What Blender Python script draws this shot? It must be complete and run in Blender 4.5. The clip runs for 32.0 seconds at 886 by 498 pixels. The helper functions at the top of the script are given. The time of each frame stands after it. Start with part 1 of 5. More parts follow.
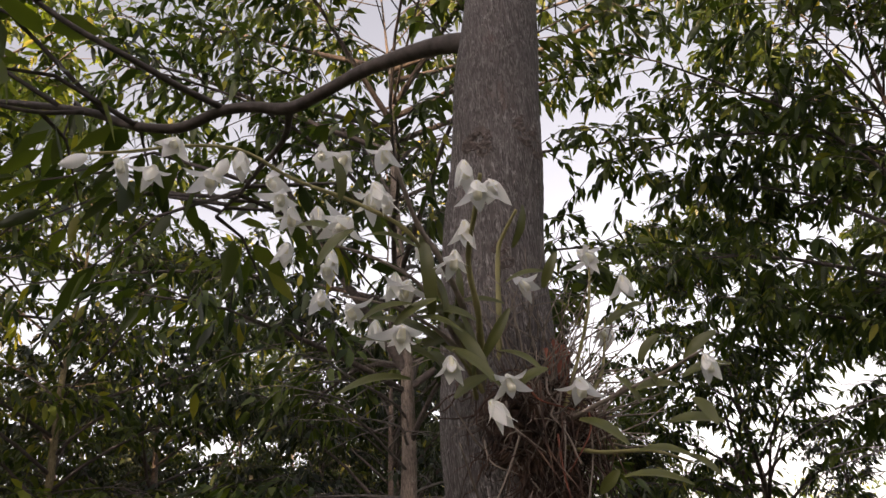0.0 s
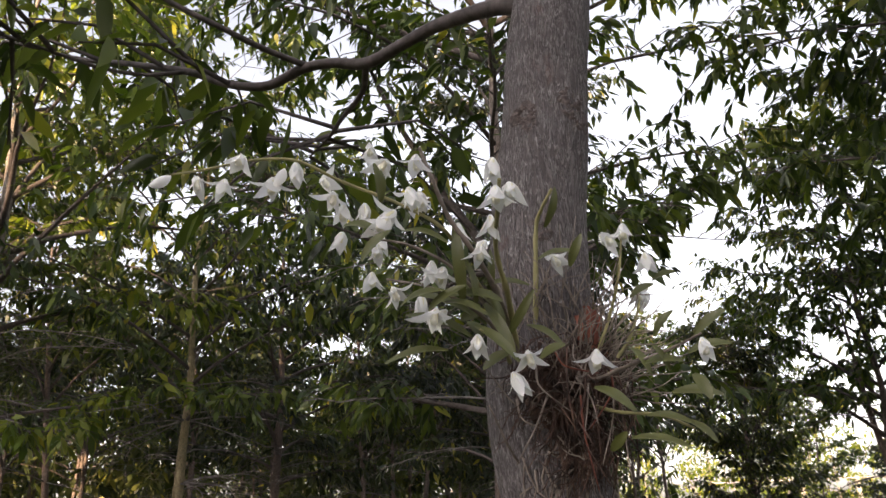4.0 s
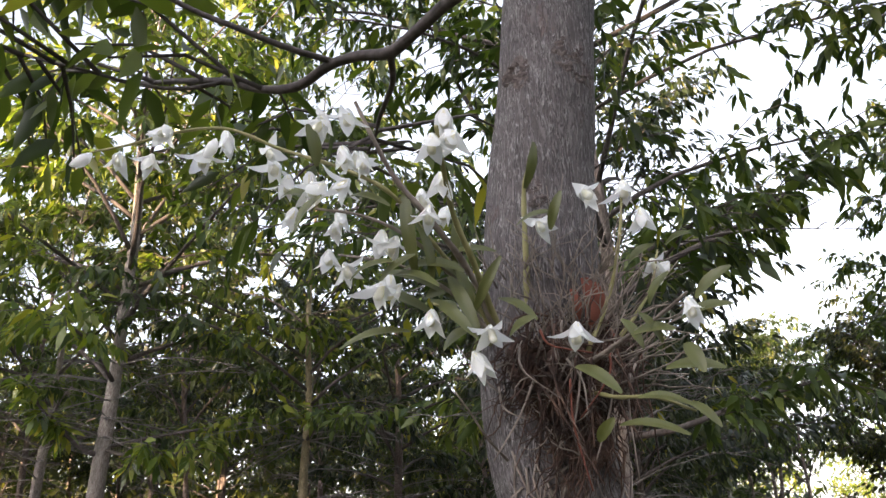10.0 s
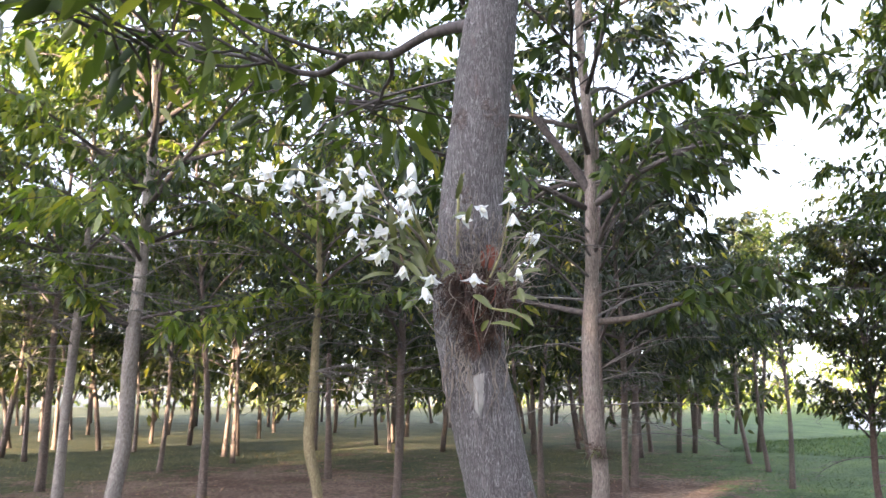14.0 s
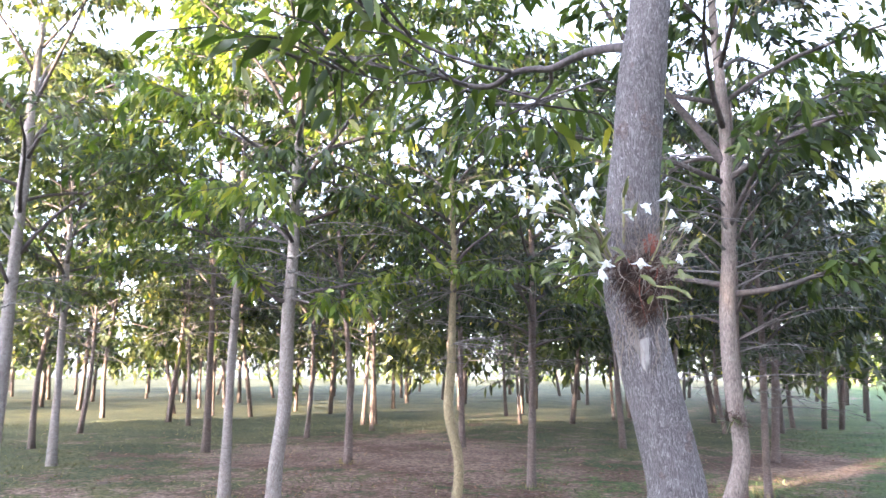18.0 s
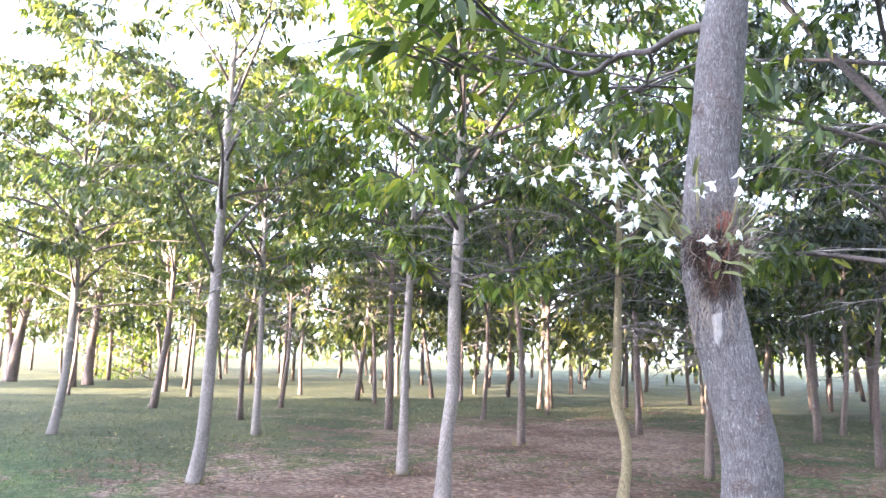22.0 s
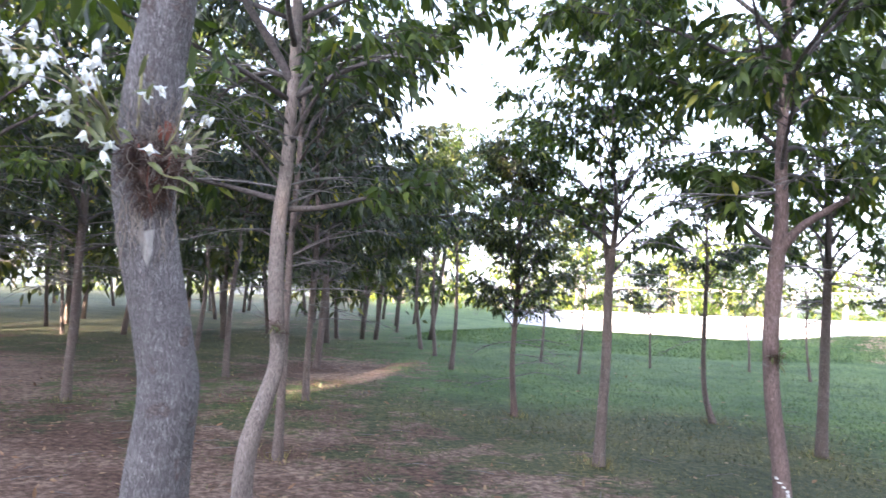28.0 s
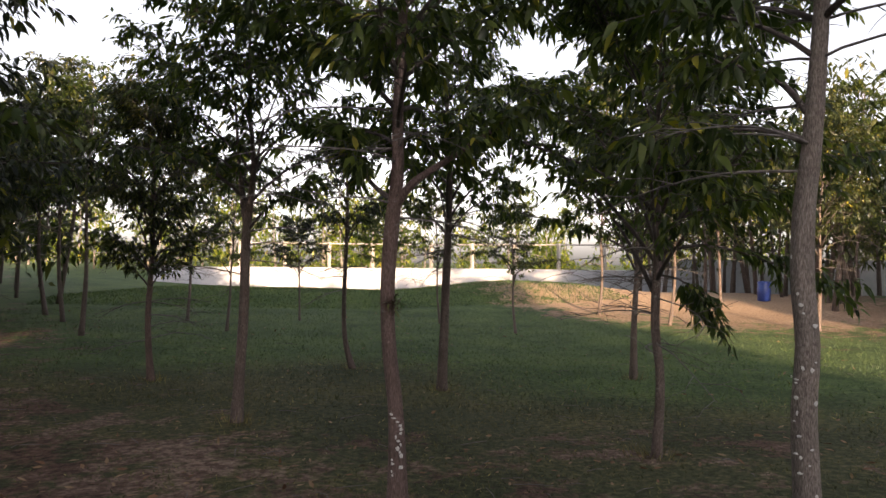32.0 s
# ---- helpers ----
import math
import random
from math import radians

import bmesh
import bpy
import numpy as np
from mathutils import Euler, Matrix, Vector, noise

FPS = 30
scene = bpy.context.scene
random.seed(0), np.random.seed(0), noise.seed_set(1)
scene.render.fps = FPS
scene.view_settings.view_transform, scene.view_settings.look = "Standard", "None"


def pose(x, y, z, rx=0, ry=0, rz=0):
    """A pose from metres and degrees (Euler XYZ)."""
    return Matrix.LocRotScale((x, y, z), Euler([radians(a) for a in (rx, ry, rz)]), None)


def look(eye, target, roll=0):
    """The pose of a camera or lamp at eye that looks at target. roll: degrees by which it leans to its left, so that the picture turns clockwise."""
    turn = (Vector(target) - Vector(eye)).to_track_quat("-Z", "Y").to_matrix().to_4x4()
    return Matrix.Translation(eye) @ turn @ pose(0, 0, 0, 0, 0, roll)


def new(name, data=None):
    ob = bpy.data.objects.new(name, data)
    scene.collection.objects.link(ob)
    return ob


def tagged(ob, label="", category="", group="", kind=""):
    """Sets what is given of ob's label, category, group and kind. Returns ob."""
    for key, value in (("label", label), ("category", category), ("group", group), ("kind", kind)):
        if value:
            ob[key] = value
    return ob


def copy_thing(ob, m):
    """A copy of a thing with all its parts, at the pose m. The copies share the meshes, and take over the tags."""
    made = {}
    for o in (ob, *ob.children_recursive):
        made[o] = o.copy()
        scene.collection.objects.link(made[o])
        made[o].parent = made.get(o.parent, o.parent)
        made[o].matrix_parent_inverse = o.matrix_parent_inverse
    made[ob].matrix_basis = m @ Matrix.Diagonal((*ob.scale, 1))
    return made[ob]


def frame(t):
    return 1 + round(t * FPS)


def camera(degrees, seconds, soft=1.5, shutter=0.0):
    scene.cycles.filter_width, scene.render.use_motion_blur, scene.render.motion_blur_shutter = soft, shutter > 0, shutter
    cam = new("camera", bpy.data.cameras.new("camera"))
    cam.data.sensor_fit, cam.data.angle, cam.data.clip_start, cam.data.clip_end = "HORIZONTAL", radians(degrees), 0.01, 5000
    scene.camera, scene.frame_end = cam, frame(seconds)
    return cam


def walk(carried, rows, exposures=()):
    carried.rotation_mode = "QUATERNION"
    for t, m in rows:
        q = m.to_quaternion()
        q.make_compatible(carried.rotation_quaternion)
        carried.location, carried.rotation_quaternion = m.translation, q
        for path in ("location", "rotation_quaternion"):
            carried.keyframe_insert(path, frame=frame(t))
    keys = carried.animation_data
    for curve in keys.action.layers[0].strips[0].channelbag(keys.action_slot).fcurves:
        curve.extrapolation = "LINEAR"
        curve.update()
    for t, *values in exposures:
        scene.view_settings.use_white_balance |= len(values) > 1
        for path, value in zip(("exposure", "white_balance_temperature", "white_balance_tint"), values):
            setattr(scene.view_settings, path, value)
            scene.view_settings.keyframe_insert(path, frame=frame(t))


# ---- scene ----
cam = camera(62.0, 32.0, soft=1.45, shutter=0.35)

PATH = [
    (0, (0.339, 0.465, 1.801), (0.419, 2.250, 2.701), -4.5),
    (0.5, (0.333, 0.438, 1.798), (0.386, 2.227, 2.691), -3.5),
    (1, (0.304, 0.407, 1.798), (0.469, 2.219, 2.629), -4.1),
    (1.5, (0.286, 0.379, 1.802), (0.520, 2.214, 2.561), -3.2),
    (2, (0.307, 0.371, 1.818), (0.476, 2.234, 2.526), -3.3),
    (2.5, (0.345, 0.364, 1.834), (0.409, 2.266, 2.450), -2.9),
    (3, (0.370, 0.358, 1.831), (0.327, 2.251, 2.474), -2.2),
    (3.5, (0.387, 0.367, 1.830), (0.240, 2.252, 2.480), -1.5),
    (4, (0.402, 0.378, 1.830), (0.169, 2.250, 2.498), -1.7),
    (4.5, (0.417, 0.400, 1.826), (0.123, 2.249, 2.529), -1.8),
    (6.5, (0.491, 0.422, 1.822), (0.003, 2.232, 2.519), -2.1),
    (7, (0.494, 0.418, 1.82), (-0.007, 2.23, 2.501), -2.1),
    (7.5, (0.479, 0.425, 1.822), (0.012, 2.245, 2.506), -1.9),
    (8, (0.448, 0.448, 1.823), (0.045, 2.275, 2.53), -2.5),
    (8.5, (0.419, 0.459, 1.826), (0.083, 2.299, 2.536), -3.5),
    (9, (0.421, 0.471, 1.823), (0.096, 2.304, 2.554), -2.7),
    (9.5, (0.465, 0.478, 1.821), (0.023, 2.286, 2.551), -1.5),
    (10, (0.5, 0.48, 1.817), (-0.035, 2.267, 2.537), -1.7),
    (10.5, (0.512, 0.483, 1.815), (-0.058, 2.262, 2.527), -1.7),
    (11, (0.518, 0.483, 1.814), (-0.066, 2.263, 2.515), -2.0),
    (11.5, (0.542, 0.464, 1.805), (-0.036, 2.253, 2.485), -0.8),
    (12, (0.569, 0.427, 1.8), (-0.027, 2.226, 2.439), -1.3),
    (12.5, (0.577, 0.335, 1.786), (0.04, 2.167, 2.382), -1.1),
    (13, (0.591, 0.205, 1.782), (0.067, 2.068, 2.285), -0.9),
    (13.5, (0.624, 0.114, 1.784), (0.148, 1.999, 2.252), -0.5),
    (14, (0.698, 0.015, 1.772), (0.114, 1.882, 2.187), -0.2),
    (14.5, (0.739, -0.075, 1.769), (0.11, 1.783, 2.161), 0.5),
    (16.5, (0.713, -0.236, 1.748), (0.079, 1.629, 2.092), -0.3),
    (17, (0.702, -0.228, 1.75), (-0.034, 1.601, 2.082), 0.1),
    (17.5, (0.694, -0.263, 1.746), (-0.115, 1.533, 2.094), 0.5),
    (18, (0.707, -0.286, 1.744), (-0.188, 1.469, 2.09), 0.2),
    (18.5, (0.795, -0.299, 1.739), (-0.226, 1.384, 2.092), 1.3),
    (19, (0.877, -0.28, 1.741), (-0.289, 1.311, 2.073), 0.9),
    (19.5, (0.925, -0.309, 1.731), (-0.296, 1.236, 2.078), 1.2),
    (20, (0.932, -0.334, 1.725), (-0.363, 1.153, 2.064), 1.5),
    (20.5, (0.927, -0.318, 1.728), (-0.384, 1.156, 2.063), 1.5),
    (21, (0.93, -0.305, 1.723), (-0.412, 1.144, 2.038), 1.1),
    (21.5, (0.928, -0.296, 1.72), (-0.409, 1.162, 2.013), 1.2),
    (22, (0.927, -0.289, 1.718), (-0.371, 1.202, 2.02), 1.3),
    (22.5, (0.93, -0.299, 1.716), (-0.298, 1.251, 2.019), 1.7),
    (23, (0.93, -0.263, 1.718), (-0.2, 1.361, 2.015), 1.8),
    (23.5, (0.915, -0.261, 1.72), (-0.122, 1.423, 2.021), 2.1),
    (24, (0.883, -0.261, 1.724), (-0.073, 1.469, 2.026), 2.6),
    (24.5, (0.861, -0.249, 1.724), (0.095, 1.575, 2.017), 2.2),
    (25, (0.84, -0.253, 1.721), (0.355, 1.668, 1.996), 1.7),
    (25.5, (0.812, -0.247, 1.719), (0.506, 1.715, 1.955), 1.8),
    (27.5, (0.785, -0.236, 1.717), (0.862, 1.756, 1.876), 1.9),
    (28, (0.8, -0.23, 1.716), (0.993, 1.756, 1.854), 2.0),
    (28.5, (0.815, -0.214, 1.716), (1.17, 1.751, 1.823), 2.1),
    (29, (0.85, -0.207, 1.716), (1.325, 1.733, 1.818), 2.1),
    (29.5, (0.875, -0.216, 1.715), (1.507, 1.68, 1.804), 2.2),
    (30, (0.902, -0.22, 1.714), (1.664, 1.627, 1.796), 1.9),
    (30.5, (0.944, -0.21, 1.717), (1.831, 1.581, 1.782), 1.9),
    (31, (0.967, -0.214, 1.711), (1.949, 1.527, 1.772), 1.3),
    (31.5, (0.993, -0.213, 1.707), (2.01, 1.509, 1.766), 0.9),
    (32, (1.024, -0.204, 1.707), (2.077, 1.496, 1.744), 0.5),
]
EXPOSURES = [(0, 1.92, 7250, 23), (2.5, 1.86, 7000, 21), (3.5, 2.20, 6850, 20), (5.0, 2.50, 6650, 19), (9.0, 2.75, 6400, 18), (12.0, 3.17, 6200, 17), (14.0, 3.57, 5900, 17), (17.0, 4.06, 5550, 20),
             (19.0, 4.38, 5450, 20), (24.0, 4.46, 5400, 19), (27.8, 3.89, 5400, 20), (28.5, 3.20, 5800, 17), (29.2, 2.10, 6450, 17), (30.0, 1.38, 6700, 21), (31.0, 1.46, 6600, 21), (32.0, 1.70, 6650, 21)]
walk(cam, [(t, look(eye, target, roll)) for t, eye, target, roll in PATH], EXPOSURES)

# ---- world and sun ----
SUN_ELEVATION, SUN_TURN = radians(9.2), math.atan2(-0.36, -0.93)
world = bpy.data.worlds.new("sky")
scene.world = world
world.use_nodes = True
wn = world.node_tree.nodes
sky = wn.new("ShaderNodeTexSky")
sky.sky_type, sky.sun_disc = "NISHITA", False
sky.sun_elevation, sky.sun_rotation = SUN_ELEVATION, SUN_TURN
sky.air_density, sky.dust_density, sky.ozone_density = 1.0, 2.2, 1.0
wn["Background"].inputs["Strength"].default_value = 0.15
grey, haze = wn.new("ShaderNodeRGBToBW"), wn.new("ShaderNodeMix")
haze.data_type = "RGBA"
haze.inputs[0].default_value = 0.72
world.node_tree.links.new(sky.outputs[0], grey.inputs[0])
world.node_tree.links.new(sky.outputs[0], haze.inputs[6])
world.node_tree.links.new(grey.outputs[0], haze.inputs[7])
world.node_tree.links.new(haze.outputs[2], wn["Background"].inputs["Color"])
sun = new("sun", bpy.data.lights.new("sun", "SUN"))
sun.data.energy, sun.data.angle, sun.data.color = 5.0, radians(0.6), (1.0, 0.74, 0.44)
to_sun = Vector((math.sin(SUN_TURN) * math.cos(SUN_ELEVATION), math.cos(SUN_TURN) * math.cos(SUN_ELEVATION), math.sin(SUN_ELEVATION)))
sun.matrix_world = look(to_sun * 60, (0, 0, 0))


# ---- materials ----
def material(name, rough=0.8):
    m = bpy.data.materials.new(name)
    m.use_nodes = True
    nodes, links = m.node_tree.nodes, m.node_tree.links
    p = nodes["Principled BSDF"]
    p.inputs["Roughness"].default_value = rough
    return m, nodes, links, p


def noise_at(nodes, links, scale, stretch=(1, 1, 1), detail=6, rough=0.6, coords="Object"):
    c = nodes.new("ShaderNodeTexCoord")
    mp = nodes.new("ShaderNodeMapping")
    mp.inputs["Scale"].default_value = stretch
    n = nodes.new("ShaderNodeTexNoise")
    n.inputs["Scale"].default_value, n.inputs["Detail"].default_value, n.inputs["Roughness"].default_value = scale, detail, rough
    links.new(c.outputs[coords], mp.inputs["Vector"])
    links.new(mp.outputs[0], n.inputs["Vector"])
    return n


def ramp(nodes, links, source, stops):
    r = nodes.new("ShaderNodeValToRGB")
    while len(r.color_ramp.elements) < len(stops):
        r.color_ramp.elements.new(0.5)
    for e, (at, col) in zip(r.color_ramp.elements, stops):
        e.position, e.color = at, (*col, 1)
    links.new(source, r.inputs[0])
    return r


def mix(nodes, links, fac, a, b, mode="MIX"):
    n = nodes.new("ShaderNodeMix")
    n.data_type, n.blend_type = "RGBA", mode
    for socket, v in ((n.inputs[0], fac), (n.inputs[6], a), (n.inputs[7], b)):
        if isinstance(v, (int, float)):
            socket.default_value = v
        elif isinstance(v, tuple):
            socket.default_value = (*v, 1)
        else:
            links.new(v, socket)
    return n.outputs[2]


def bump(nodes, links, p, height, strength, distance):
    b = nodes.new("ShaderNodeBump")
    b.inputs["Strength"].default_value, b.inputs["Distance"].default_value = strength, distance
    links.new(height, b.inputs["Height"])
    links.new(b.outputs[0], p.inputs["Normal"])


def bark(name, dark, mid, light, lichen=0.25, size=1.0):
    m, nodes, links, p = material(name, 0.9)
    fis = noise_at(nodes, links, 190 / size, (1, 1, 0.2), 8, 0.65)
    big = noise_at(nodes, links, 5, (1, 1, 0.6), 4)
    patch = noise_at(nodes, links, 16, (1, 1, 1.6), 5, 0.7)
    c = ramp(nodes, links, fis.outputs[0], [(0.33, dark), (0.5, mid), (0.68, light)]).outputs[0]
    tone = ramp(nodes, links, big.outputs[0], [(0.3, (0.72, 0.70, 0.68)), (0.7, (1.15, 1.12, 1.1))]).outputs[0]
    c = mix(nodes, links, 1.0, c, tone, "MULTIPLY")
    spot = ramp(nodes, links, patch.outputs[0], [(0.60, (0, 0, 0)), (0.70, (lichen, lichen, lichen))]).outputs[0]
    c = mix(nodes, links, spot, c, (0.42, 0.41, 0.38))
    links.new(c, p.inputs["Base Color"])
    bump(nodes, links, p, fis.outputs[0], 1.0, 0.004 * size)
    return m


def ridged_bark(name):
    m, nodes, links, p = material(name, 0.9)
    a = nodes.new("ShaderNodeAttribute")
    a.attribute_name = "ridge"
    fis = noise_at(nodes, links, 300, (1, 1, 0.14), 2, 0.5)
    fis.inputs["Distortion"].default_value = 0.4
    broken = noise_at(nodes, links, 170, (1, 1, 0.5), 3, 0.6)
    grain = noise_at(nodes, links, 900, (1, 1, 0.4), 4, 0.6)
    big = noise_at(nodes, links, 7, (1, 1, 0.7), 4)
    ring = noise_at(nodes, links, 40, (0.25, 0.25, 1.6), 3)
    rust = noise_at(nodes, links, 22, (1, 1, 0.5), 5, 0.7)
    crest = ramp(nodes, links, fis.outputs[0], [(0.38, (0.1, 0.1, 0.1)), (0.45, (0.28, 0.28, 0.28)), (0.495, (1, 1, 1)), (0.53, (0.3, 0.3, 0.3)), (0.56, (0, 0, 0)), (0.62, (0.35, 0.35, 0.35))]).outputs[0]
    crest = mix(nodes, links, 1.0, crest, ramp(nodes, links, broken.outputs[0], [(0.38, (0.68, 0.68, 0.68)), (0.56, (1.06, 1.06, 1.06))]).outputs[0], "MULTIPLY")
    c = ramp(nodes, links, crest, [(0.0, (0.052, 0.043, 0.042)), (0.25, (0.145, 0.129, 0.127)), (0.6, (0.22, 0.202, 0.20)), (1.0, (0.38, 0.36, 0.36))]).outputs[0]
    c = mix(nodes, links, 1.0, c, ramp(nodes, links, grain.outputs[0], [(0.35, (0.8, 0.8, 0.8)), (0.65, (1.18, 1.18, 1.18))]).outputs[0], "MULTIPLY")
    c = mix(nodes, links, 1.0, c, ramp(nodes, links, a.outputs["Fac"], [(0.0, (0.9, 0.9, 0.9)), (0.8, (1.2, 1.2, 1.2))]).outputs[0], "MULTIPLY")
    c = mix(nodes, links, 1.0, c, ramp(nodes, links, big.outputs[0], [(0.36, (0.80, 0.78, 0.78)), (0.64, (1.14, 1.13, 1.13))]).outputs[0], "MULTIPLY")
    c = mix(nodes, links, 1.0, c, ramp(nodes, links, ring.outputs[0], [(0.38, (0.90, 0.89, 0.89)), (0.58, (1.05, 1.05, 1.05))]).outputs[0], "MULTIPLY")
    c = mix(nodes, links, ramp(nodes, links, rust.outputs[0], [(0.60, (0, 0, 0)), (0.70, (0.55, 0.55, 0.55))]).outputs[0], c, (0.13, 0.065, 0.05))
    links.new(c, p.inputs["Base Color"])
    bump(nodes, links, p, crest, 0.9, 0.003)
    return m


def foliage(name, dark, mid, light, rough=0.42, through_light=0.3, warm=(0.30, 0.26, 0.04), tint=(1.5, 1.7, 0.7), vary=True):
    m, nodes, links, p = material(name, rough)
    g = nodes.new("ShaderNodeNewGeometry")
    c = ramp(nodes, links, g.outputs["Random Per Island"], [(0.0, dark), (0.45, mid), (0.96, light), (0.998, warm)]).outputs[0]
    n = noise_at(nodes, links, 0.9, detail=2)
    tone = ramp(nodes, links, n.outputs[0], [(0.35, (0.75, 0.8, 0.8)), (0.65, (1.25, 1.2, 1.0))]).outputs[0]
    if vary:
        c = mix(nodes, links, 1.0, c, tone, "MULTIPLY")
    links.new(c, p.inputs["Base Color"])
    t = nodes.new("ShaderNodeBsdfTranslucent")
    links.new(mix(nodes, links, 1.0, c, tint, "MULTIPLY"), t.inputs["Color"])
    s = nodes.new("ShaderNodeMixShader")
    s.inputs[0].default_value = through_light
    links.new(p.outputs[0], s.inputs[1])
    links.new(t.outputs[0], s.inputs[2])
    links.new(s.outputs[0], nodes["Material Output"].inputs["Surface"])
    return m


def plain(name, colours, scale=20, rough=0.7, relief=0.0, stretch=(1, 1, 1)):
    m, nodes, links, p = material(name, rough)
    n = noise_at(nodes, links, scale, stretch)
    k = len(colours) - 1
    c = ramp(nodes, links, n.outputs[0], [(0.3 + 0.4 * i / k, col) for i, col in enumerate(colours)]).outputs[0]
    links.new(c, p.inputs["Base Color"])
    if relief:
        bump(nodes, links, p, n.outputs[0], 0.6, relief)
    return m


BARK_GREY = bark("grey_fissured_bark", (0.063, 0.04872, 0.042), (0.168, 0.1428, 0.126), (0.336, 0.3024, 0.2772), 0.2)
BARK_FLAKED = plain("flaked_dark_bark", [(0.035, 0.025, 0.023), (0.095, 0.072, 0.066), (0.22, 0.185, 0.17)], 260, 0.9, 0.004, (1, 0.6, 1))
BARK_RIDGED = ridged_bark("ridged_grey_bark")
BARK_PALE = bark("pale_grey_bark", (0.0924, 0.0756, 0.0672), (0.21, 0.1848, 0.168), (0.3528, 0.336, 0.3108), 0.5, 1.3)
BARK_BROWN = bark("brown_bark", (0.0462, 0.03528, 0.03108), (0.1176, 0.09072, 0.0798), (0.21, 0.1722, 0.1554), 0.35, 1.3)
BARK_RED = bark("reddish_brown_bark", (0.042, 0.028, 0.025), (0.112, 0.076, 0.067), (0.20, 0.148, 0.134), 0.25, 1.2)
BARK_TAN = bark("smooth_tan_bark", (0.0714, 0.05544, 0.04872), (0.168, 0.1369, 0.1218), (0.2772, 0.2394, 0.2184), 0.3, 1.1)
BARK_YELLOW = bark("lichen_yellow_bark", (0.084, 0.0672, 0.0378), (0.2016, 0.168, 0.0966), (0.336, 0.294, 0.1848), 0.2, 1.3)
TWIG = plain("dark_twig_bark", [(0.035, 0.028, 0.025), (0.11, 0.09, 0.085)], 60, 0.85, 0.002)
TWIG_BARE = plain("weathered_twig_bark", [(0.075, 0.064, 0.062), (0.19, 0.172, 0.165)], 60, 0.85, 0.002)
LEAF = foliage("green_leaf", (0.01376, 0.02752, 0.00774), (0.03956, 0.06364, 0.01376), (0.0989, 0.1273, 0.0258), 0.42, 0.4)
LEAF_HOST = foliage("hanging_green_leaf", (0.01892, 0.03096, 0.0086), (0.04816, 0.0688, 0.01548), (0.1118, 0.129, 0.02924), 0.4, 0.4)
# brighter leaf green: part of the sunlight on these crowns is in the colour
LEAF_BRIGHT = foliage("sunlit_green_leaf", (0.0344, 0.05848, 0.01032), (0.0903, 0.129, 0.01892), (0.1978, 0.215, 0.0387), 0.38, 0.45)
# darker copy of the leaf green: the shade within crowns is in the colour
LEAF_DARK = foliage("shaded_green_leaf", (0.00688, 0.01376, 0.00688), (0.01548, 0.0258, 0.01032), (0.03956, 0.0516, 0.0172))
# lighter olive for the western crowns, with their sunlit look in the colour
LEAF_PALE = foliage("pale_olive_leaf", (0.0258, 0.03784, 0.01204), (0.0602, 0.0774, 0.02408), (0.129, 0.1376, 0.04472), 0.45, 0.38)
LEAF_FAR = foliage("olive_leaf", (0.0129, 0.0215, 0.00774), (0.0344, 0.04644, 0.01462), (0.08428, 0.09288, 0.02752), 0.45, 0.38)
LEAF_DRY = plain("dry_leaf", [(0.12, 0.055, 0.028), (0.20, 0.115, 0.06), (0.36, 0.27, 0.16)], 5, 0.8)
ORCHID_LEAF = foliage("olive_orchid_leaf", (0.040, 0.048, 0.014), (0.066, 0.076, 0.022), (0.110, 0.115, 0.036), 0.42, 0.15, (0.24, 0.21, 0.05), (1.3, 1.4, 0.7))
PETAL = foliage("white_petal", (0.88, 0.88, 0.86), (0.90, 0.90, 0.885), (0.92, 0.92, 0.91), 0.5, 0.46, (0.92, 0.92, 0.90), (1.05, 1.05, 1.05), False)
LIP = plain("cream_yellow_lip", [(0.88, 0.87, 0.82), (0.84, 0.79, 0.55)], 200, 0.55)
CANE = plain("olive_cane", [(0.16, 0.15, 0.05), (0.30, 0.27, 0.12)], 40, 0.6, 0.001)
DRY_CANE = plain("dry_grey_cane", [(0.10, 0.074, 0.060), (0.31, 0.26, 0.22)], 60, 0.8, 0.001)
ROOT = plain("brown_root", [(0.014, 0.008, 0.006), (0.060, 0.031, 0.022), (0.15, 0.088, 0.064)], 50, 0.9, 0.002)
HUSK = plain("rust_red_husk", [(0.10, 0.028, 0.018), (0.24, 0.075, 0.045)], 40, 0.85, 0.002, (1, 1, 0.3))
WHITE_WALL = plain("white_painted_wall", [(0.33, 0.345, 0.38), (0.42, 0.43, 0.46)], 3, 0.7)
CONCRETE = plain("pale_concrete", [(0.27, 0.25, 0.22), (0.42, 0.39, 0.35)], 6, 0.85, 0.004)
BLUE = plain("blue_plastic", [(0.018, 0.04, 0.20), (0.03, 0.07, 0.28)], 8, 0.4)


